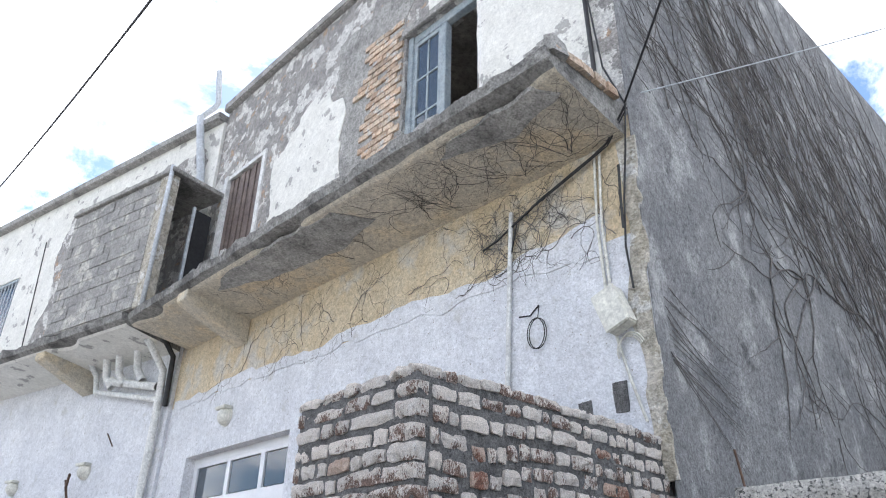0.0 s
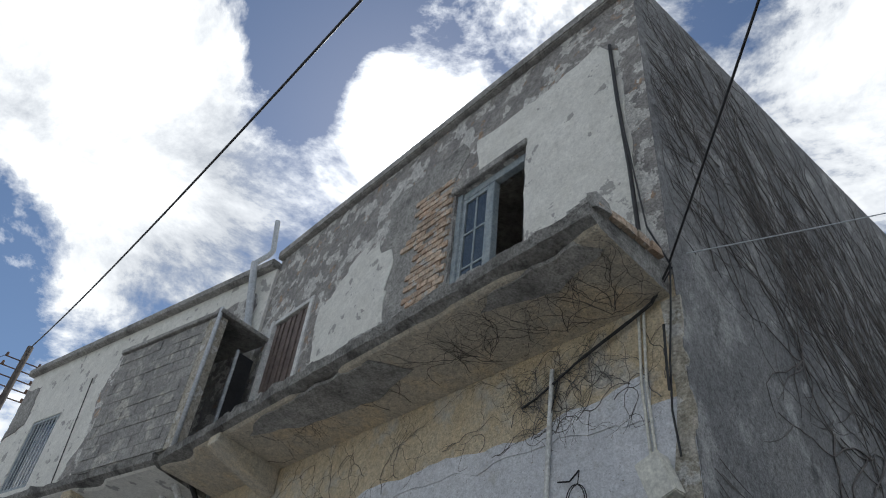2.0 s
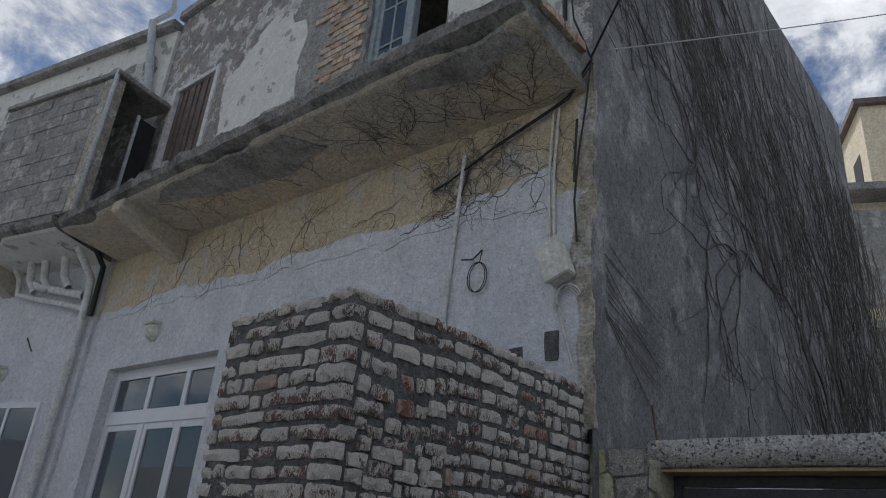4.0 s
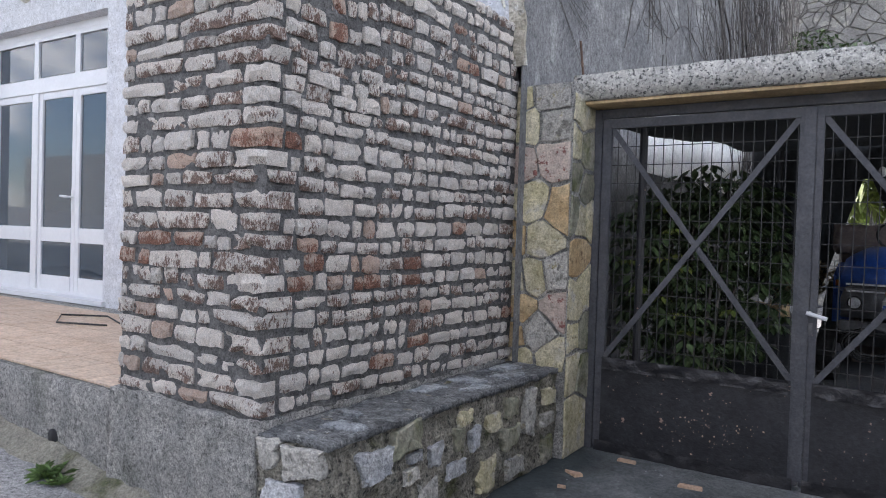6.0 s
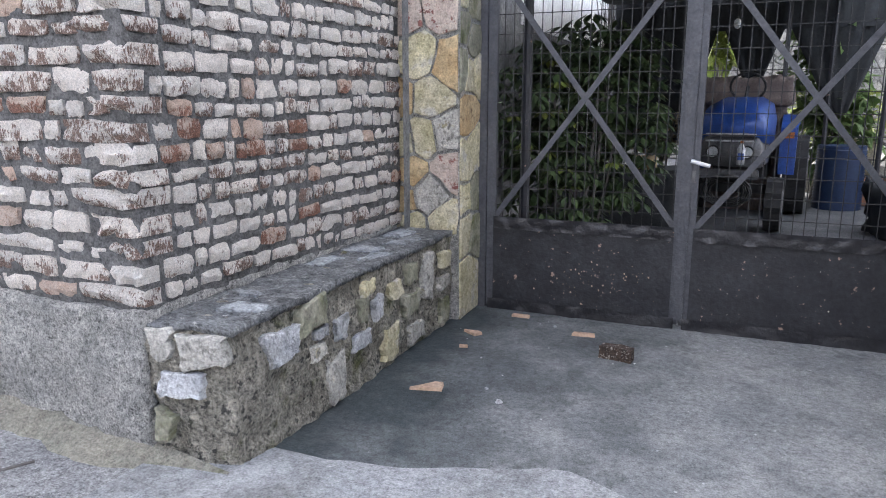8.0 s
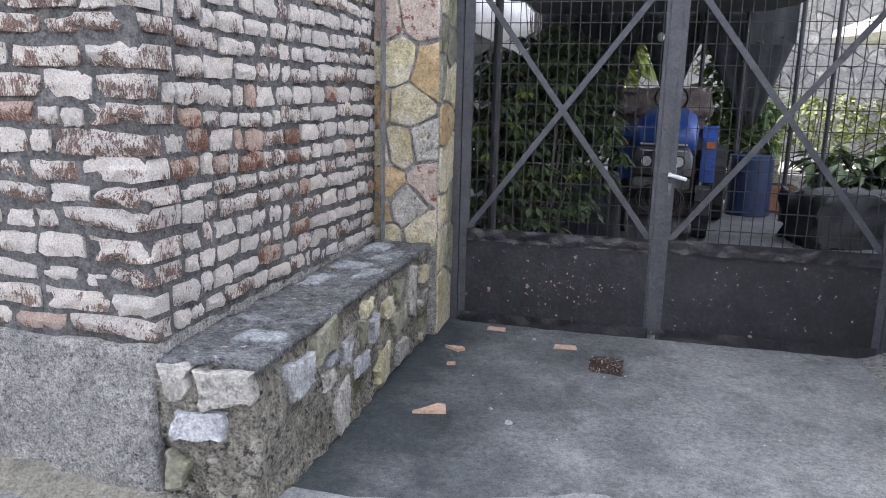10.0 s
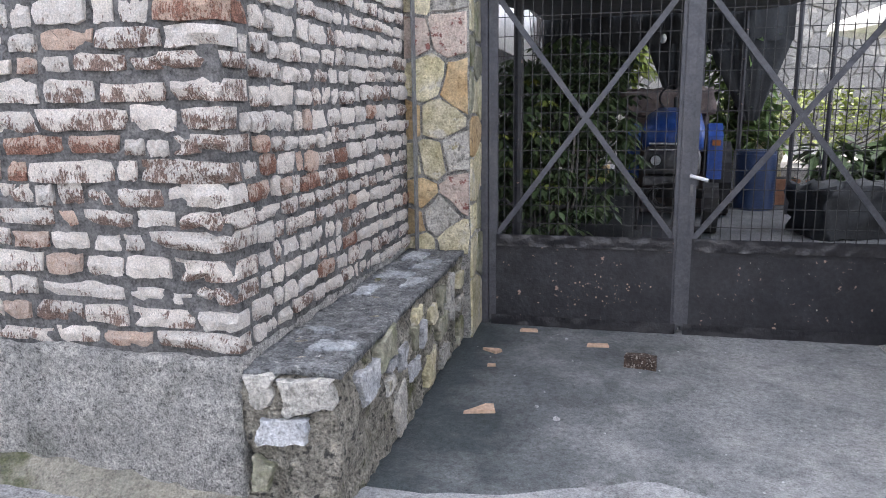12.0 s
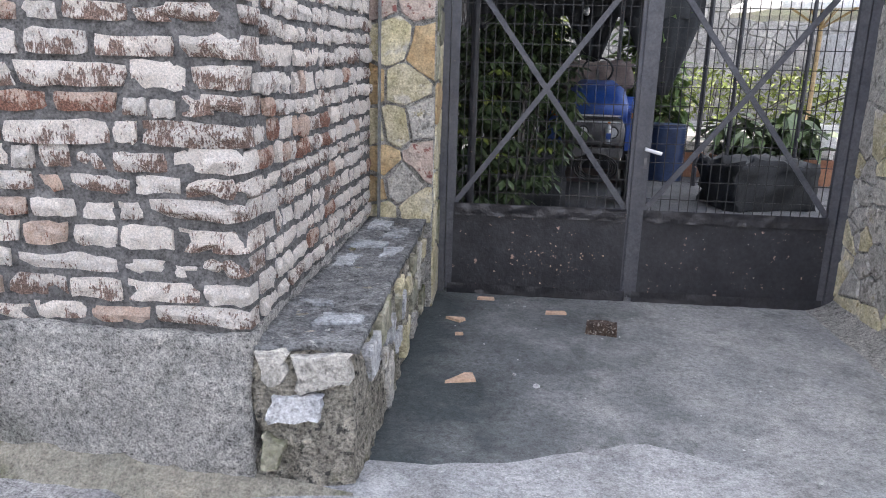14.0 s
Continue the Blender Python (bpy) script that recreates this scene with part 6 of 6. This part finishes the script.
ur = random.Random(11)
umbrella_plant = thing("umbrella_plant", pose(0.75, 3.65, 0), "tall umbrella plant with drooping glossy dark leaves", "shrub")
bm = bmesh.new()
for c, rad, n in (((-0.15, 0, 1.35), (0.42, 0.5, 0.65), 130), ((0.25, 0.1, 1.72), (0.42, 0.5, 0.36), 85), ((-0.05, 0.1, 0.7), (0.5, 0.5, 0.65), 130), ((0.42, 0.4, 1.2), (0.36, 0.4, 0.7), 110), ((-0.2, 0.5, 1.5), (0.3, 0.5, 0.5), 60)):
    whorls(bm, c, rad, int(n * 1.15), 0.145, ur)
part("foliage", bm, "leaf", umbrella_plant)
bm = bmesh.new()
for c, rad, n in (((-0.1, -0.3, 1.3), (0.4, 0.2, 0.7), 9), ((0.2, -0.2, 1.0), (0.3, 0.2, 0.6), 6)):
    whorls(bm, c, rad, n, 0.11, ur)
part("young_leaves", bm, "light_leaf", umbrella_plant, "yellowing young leaves")
for k in range(9):
    x, y = ur.uniform(-0.3, 0.4), ur.uniform(-0.1, 0.5)
    wire("stem", [(x * 0.4, y * 0.4, 0), (x * 0.8, y * 0.7, 0.8), (x, y, ur.uniform(1.4, 1.9))], 0.014, "vine", umbrella_plant)
shrub("dry_bush", (1.15, 8.1, 0), [((0, 0, 1.05), (0.35, 0.25, 0.22), 220), ((-0.3, 0.2, 0.75), (0.3, 0.25, 0.3), 150)], 0.09, "dry_leaf", "withered brown bush behind the tractor", "bush", 21, 6)
stack2 = part("sheeted_stack_cover", rough_box(-0.42, 0.42, -0.4, 0.4, 0, 0.74, 0.1, 0.05, 12), "tarp", smooth=True, m=pose(1.02, 5.6, 0.0, 0, 0, 8))
tagged(stack2, "stack covered with dark sheeting beside the tractor", "stack")
lump_stone = part("rock", rough_box(-0.14, 0.14, -0.1, 0.1, 0, 0.13, 0.05, 0.035, 15), "rust_stone", smooth=True, m=pose(1.1, 5.5, 0.74))
tagged(lump_stone, "brown stone weighing down the sheeting", "rock")
shrub("palm_clump", (3.1, 9.6, 0), [((0, 0, 2.0), (0.5, 0.5, 0.9), 420), ((0.2, 0, 1.1), (0.5, 0.4, 0.6), 260)], 0.22, "grass", "green clump of narrow palm leaves in the sun", "plant", 13, 5, 1.5)
shrub("hedge", (4.6, 11.4, 0.45), [((-1.2, 0, 0.7), (0.9, 0.5, 0.55), 520), ((0.2, 0.1, 0.75), (0.9, 0.5, 0.6), 520), ((1.6, 0, 0.7), (0.9, 0.5, 0.6), 480), ((2.9, 0.1, 0.8), (0.8, 0.5, 0.6), 400)], 0.14, "light_leaf", "yellow green hedge in full sun", "hedge", 14, 8)
shrub("agave", (4.35, 8.9, 0.35), [((0, 0, 0.3), (0.4, 0.4, 0.35), 90), ((0.6, 0.2, 0.3), (0.3, 0.3, 0.3), 60)], 0.3, "leaf", "dark broad leaved potted plant", "plant", 15, 3, 1.3)
shrub("agave", (5.2, 8.8, 0.3), [((0, 0, 0.4), (0.35, 0.3, 0.4), 80)], 0.3, "leaf", "dark strap leaved plant in a planter", "plant", 16, 3, 1.6)
shrub("palm", (1.45, 13.4, 0), [((0, 0, 2.5), (0.5, 0.4, 0.5), 150)], 0.35, "light_leaf", "palm with yellowed hanging fronds", "palm", 17, 4, 1.6)
shrub("creeper_bush", (0.6, 16.4, 4.6), [((-0.6, 0, 1.3), (0.6, 0.4, 0.6), 260), ((0.3, 0, 1.0), (0.6, 0.4, 0.5), 240)], 0.16, "leaf", "dark green bush growing at the retaining wall", "bush", 18, 4)
for x, y, w in ((4.4, 8.9, 0.7), (5.3, 8.8, 0.8), (3.75, 9.3, 0.4)):
    pl = thing("planter", pose(x, y, 0), "terracotta planter box with soil", "planter", "planters")
    boxes("trough", [(-w / 2, w / 2, -0.18, 0.18, 0, 0.38)], "clay", pl, bevel=0.015)
    boxes("rim", [(-w / 2 - 0.02, w / 2 + 0.02, -0.2, 0.2, 0.34, 0.39)], "clay", pl, bevel=0.01)
    boxes("soil", [(-w / 2 + 0.03, w / 2 - 0.03, -0.15, 0.15, 0.385, 0.4)], "dark", pl)
rock = part("rock", rough_box(-0.25, 0.25, -0.2, 0.2, 0, 0.9, 0.12, 0.06, 4), "stone", m=pose(3.6, 10.0, 0))
tagged(rock, "pale upright rock among the plants", "rock")
mound = part("sheeted_mound", rough_box(-0.55, 0.55, -0.4, 0.4, -0.05, 0.58, 0.1, 0.12, 6), "tarp", smooth=True, m=pose(3.95, 6.7, 0, 0, 0, 15))
tagged(mound, "heap covered with dark sheeting on the yard floor", "heap")

par = thing("garden_umbrella", pose(5.95, 10.4, 0), "open white canvas umbrella on a wooden pole", "umbrella")
bm = bmesh.new()
apex = bm.verts.new((0, 0, 3.2))
rim = [bm.verts.new((1.45 * math.cos(a), 1.45 * math.sin(a), 2.68 - 0.04 * (i % 2))) for i, a in enumerate([2 * math.pi * k / 16 for k in range(16)])]
low = [bm.verts.new((v.co.x, v.co.y, v.co.z - 0.1)) for v in rim]
for i in range(16):
    bm.faces.new((apex, rim[i], rim[(i + 1) % 16]))
    bm.faces.new((rim[i], low[i], low[(i + 1) % 16], rim[(i + 1) % 16]))
part("canopy", bm, "canvas", par)
bm = bmesh.new()
tube(bm, (0, 0, 0.02), (0, 0, 3.18), 0.035, n=12)
part("pole", bm, "wood", par)
for k in range(8):
    a = 2 * math.pi * k / 8
    bm = bmesh.new()
    tube(bm, (0, 0, 2.35), (0.8 * math.cos(a), 0.8 * math.sin(a), 2.86), 0.012, n=6)
    part("rib", bm, "wood", par)
bm = bmesh.new()
tube(bm, (0, 0, 0), (0, 0, 0.1), 0.3, n=20)
part("base", bm, "concrete", par)
chair = thing("garden_chair", pose(5.75, 9.4, 0, 0, 0, 160), "white plastic garden chair", "chair")
boxes("seat", [(-0.24, 0.24, -0.24, 0.24, 0.42, 0.45)], "canvas", chair, bevel=0.01)
boxes("backrest", [(-0.24, 0.24, 0.22, 0.26, 0.45, 0.88)], "canvas", chair, bevel=0.01)
for x in (-0.21, 0.21):
    for y in (-0.21, 0.21):
        boxes("leg", [(x - 0.02, x + 0.02, y - 0.02, y + 0.02, 0, 0.42)], "canvas", chair)
    boxes("armrest", [(x - 0.03, x + 0.03, -0.22, 0.24, 0.62, 0.65)], "canvas", chair)

# ---- house on the hill ----
hm = pose(-1.5, 20.0, 0, 0, 0, 26)
hill_house = thing("hill_house", hm, "pale yellow two storey house above the retaining wall", "house")
boxes("wall", [(0.0, 11, 0, 6, 8.5, 12.6)], "house", hill_house)
boxes("wall", [(0.9, 11, 0.5, 6, 12.9, 16.4)], "house", hill_house)
boxes("floor_slab", [(-0.4, 11.4, -0.9, 6, 12.6, 12.85)], "concrete", hill_house, bevel=0.02)
boxes("roof", [(0.7, 11.2, 0.3, 6.2, 16.4, 16.6)], "shutter", hill_house)
boxes("side_wall", [(-0.2, 1.6, -0.95, -0.02, 8.9, 11.9)], "block", hill_house, "weathered grey screen wall")
boxes("balcony", [(1.6, 11, -0.95, 0, 8.9, 9.1)], "white", hill_house)
boxes("base_band", [(-0.2, 11, -0.9, 0, 8.5, 8.9)], "house", hill_house)
for i in range(60):
    boxes("baluster", [(1.7 + 0.15 * i, 1.73 + 0.15 * i, -0.92, -0.89, 9.1, 9.95)], "frame", hill_house)
boxes("handrail", [(1.6, 11, -0.94, -0.88, 9.95, 10.0)], "frame", hill_house)
for x0, x1, z0, z1, d in ((2.7, 4.2, 9.1, 11.3, -0.01), (5.3, 6.6, 9.6, 11.3, -0.01), (1.9, 2.5, 14.1, 14.9, 0.49), (4.6, 5.8, 13.6, 15.2, 0.49)):
    w = boxes("window", [(x0 - 0.08, x1 + 0.08, d - 0.03, d, z1, z1 + 0.08), (x0 - 0.08, x0, d - 0.03, d, z0, z1), (x1, x1 + 0.08, d - 0.03, d, z0, z1), (x0 - 0.1, x1 + 0.1, d - 0.06, d, z0 - 0.08, z0)], "frame", hill_house)
    boxes("pane", [(x0, x1, d - 0.012, d - 0.004, z0, z1)], "glass", w)
    if x0 == 2.7:
        for i in range(11):
            boxes("bar", [(x0 + 0.14 * i, x0 + 0.03 + 0.14 * i, d - 0.06, d - 0.04, z0, z1)], "grey_metal", w)
boxes("side_door", [(0.885, 0.896, 1.2, 2.0, 12.9, 15.0)], "dark", hill_house)
bm = bmesh.new()
tube(bm, (0.75, -1.0, 9.9), (0.75, -1.0, 12.0), 0.04, n=8)
part("drain", bm, "white_pipe", hill_house)
wire("cable", [(1.2, -0.95, 12.6), (1.6, -0.97, 11.9), (2.0, -0.3, 11.4), (2.5, -0.05, 10.8)], 0.03, "cable", hill_house)
wire("cable", [(1.2, -0.95, 12.6), (1.4, -0.97, 11.0), (1.62, -0.98, 9.2)], 0.02, "cable", hill_house)

# ---- bare creeper ----


def creeper(name, strands, label, material="vine"):
    cu = bpy.data.curves.new(name, "CURVE")
    cu.dimensions, cu.bevel_depth, cu.bevel_resolution = "3D", 1.0, 0
    for pts, r0, r1 in strands:
        s = cu.splines.new("POLY")
        s.points.add(len(pts) - 1)
        for i, (p, q) in enumerate(zip(s.points, pts)):
            p.co = (*q, 1)
            p.radius = r0 + (r1 - r0) * i / (len(pts) - 1)
    cu.materials.append(M[material])
    ob = new(name, cu)
    return tagged(ob, label, "creeper", kind="stuff")


vr = random.Random(77)


def grow(y, z, heading, length, r0, out, depth, limit):
    """A crooked strand in the gable's plane: heading in degrees from level, towards the street end, with side shoots."""
    pts, n = [], max(4, int(length / 0.1))
    h, drift = heading, 0.0
    for i in range(n + 1):
        pts.append((0.068 + 0.014 * vr.random(), y, z))
        drift = 0.6 * drift + vr.uniform(-13, 13)
        h += drift + 0.12 * (heading - h)
        if vr.random() < 0.08:
            h += vr.choice((-1, 1)) * vr.uniform(20, 40)
        y -= math.cos(radians(h)) * length / n
        z += math.sin(radians(h)) * length / n
        if y < 2.2 or z > 10.15 or y > limit:
            break
        if depth and i > 1 and vr.random() < 0.13:
            grow(y, z, h + vr.choice((-1, 1)) * vr.uniform(25, 60), length * vr.uniform(0.15, 0.4), r0 * 0.62, out, depth - 1, limit)
    if len(pts) > 2:
        out.append((pts, r0, r0 * 0.4))


strands = []
for k in range(270):
    y = 11.5 - 9.0 * vr.random() ** 0.75
    z = vr.uniform(2.4, 8.9) if y > 6.5 else vr.uniform(4.6, 8.9)
    if z < 5.4 and y < 5.0:
        continue
    grow(y, z, vr.uniform(38, 80), vr.uniform(1.0, 3.0), vr.uniform(0.0038, 0.0075), strands, 2, 11.6)
for k in range(130):
    y = vr.uniform(4.0, 8.8)
    z = vr.uniform(max(2.6, 6.8 - 0.75 * (y - 3.6)), 7.2)
    grow(y, z, vr.uniform(50, 100), vr.uniform(0.8, 2.0), vr.uniform(0.0038, 0.0075), strands, 2, 11.6)
for k in range(6):
    grow(vr.uniform(7.5, 9.5), 2.4, vr.uniform(60, 80), 5.5, 0.018, strands, 2, 11.6)
for k in range(10):
    grow(4.1 + 0.05 * vr.random(), 5.6, vr.uniform(-140, 150), vr.uniform(0.5, 1.4), 0.008, strands, 1, 11.6)
for k in range(50):
    grow(vr.uniform(2.3, 3.4), vr.uniform(6.0, 9.4), vr.uniform(-20, 80), vr.uniform(0.4, 1.0), 0.004, strands, 1, 11.6)
# Two fans of thin shoots near the corner
for k in range(16):
    a = vr.uniform(-75, -25)
    pts, y, z = [], 2.25 + 0.1 * vr.random(), vr.uniform(3.4, 4.0)
    for i in range(9):
        pts.append((0.075, y, z))
        y += 0.1 + 0.02 * vr.random()
        z += 0.1 * math.tan(radians(max(a, -60))) * 0.55
        a += vr.uniform(-8, 10)
    strands.append((pts, 0.0035, 0.0015))
creeper("gable_creeper", strands, "leafless creeper spread over the gable wall")
mass = []
for k in range(520):
    y = vr.uniform(8.6, 12.6)
    z0 = vr.uniform(1.2, 7.6 - 0.6 * max(0, y - 11.2))
    x = 0.07 + vr.random() ** 1.6 * (0.12 + 0.45 * max(0.0, (6.5 - z0) / 6.5) * (y - 8) / 4)
    pts, dy = [], vr.uniform(-0.5, 0.3)
    for i in range(7):
        pts.append((x + 0.05 * vr.random(), y + dy * i / 6 + vr.uniform(-0.13, 0.13), z0 + 0.15 * i + vr.uniform(-0.1, 0.1)))
    mass.append((pts, vr.uniform(0.004, 0.01), 0.003))
creeper("hanging_creeper", mass, "thick mass of dry hanging creeper at the far end of the gable")
under = []


def spread(u, d, z, a, length, r0, plane, depth):
    pts, n = [], max(4, int(length / 0.05))
    for i in range(n + 1):
        if plane == "band":
            p = (u, 0.012, z)
        else:
            p = (u, d, 5.3 + 0.145 * d - 0.006)
        pts.append(FA @ Vector(p))
        a += vr.uniform(-40, 40) if plane == "band" else vr.uniform(-27, 27)
        u += math.cos(radians(a)) * length / n
        if plane == "band":
            z += math.sin(radians(a)) * length / n
            if not 4.25 < z < 5.29 or not 0.05 < u < 7.5:
                break
        else:
            d += math.sin(radians(a)) * length / n
            if not 0.03 < d < 0.85 or not 0.05 < u < 7.5:
                break
        if depth and vr.random() < 0.16:
            spread(u, d, z, a + vr.choice((-1, 1)) * vr.uniform(25, 60), length * 0.5, r0 * 0.7, plane, depth - 1)
    if len(pts) > 2:
        under.append((pts, r0, r0 * 0.4))


for k in range(30):
    u = vr.choice((vr.uniform(0.1, 2.0), vr.uniform(0.2, 6.5)))
    spread(u, 0, vr.uniform(4.4, 4.8), vr.uniform(20, 160), vr.uniform(0.5, 1.3), 0.0042, "band", 2)
for k in range(30):
    u = vr.choice((vr.uniform(0.1, 2.0), vr.uniform(0.2, 6.5)))
    spread(u, vr.uniform(0.03, 0.3), 0, vr.uniform(0, 180), vr.uniform(0.7, 1.8), 0.0036, "soffit", 2)
creeper("balcony_creeper", under, "thin bare creeper stems under the balcony")
wallv = []
for k in range(46):
    z, pts = vr.uniform(6.2, 7.5), []
    x, a = vr.uniform(-0.8, 5), vr.uniform(0, 180)
    for i in range(14):
        pts.append((x, 16.73, z))
        a += vr.uniform(-25, 25)
        x += 0.13 * math.cos(radians(a))
        z = min(7.6, z + 0.1 * math.sin(radians(a)))
    wallv.append((pts, 0.012, 0.006))
creeper("wall_creeper", wallv, "bare creeper over the retaining wall")

# ---- bare hollow bricks beside the upper window ----
bare = thing("bare_brickwork", FA, "orange hollow bricks bared by fallen plaster", "bricks", kind="structure")
hb = bmesh.new()
box(hb, -0.095, 0.095, 0, 0.03, -0.042, 0.042, 0.003)
hollow_me = mesh_of("brick", hb, "hollow")
for j in range(27):
    for i in range(5):
        u = 3.08 + 0.2 * i + (0.1 if j % 2 else 0.0)
        z = 6.2 + 0.094 * j
        if u < 2.98 + 0.75 + 0.3 * noise.noise((j * 0.3, 4, 0)) and vr.random() < 0.94 and z < 8.95:
            piece("brick", hollow_me, bare, pose(u, 0.004 + vr.uniform(-0.006, 0.006), z))
for j in range(5):
    for i in range(7):
        if vr.random() < 0.8:
            piece("brick", hollow_me, bare, pose(5.0 + 0.2 * i + (0.1 if j % 2 else 0), -0.012 + vr.uniform(-0.006, 0.006), 5.85 + 0.094 * j))
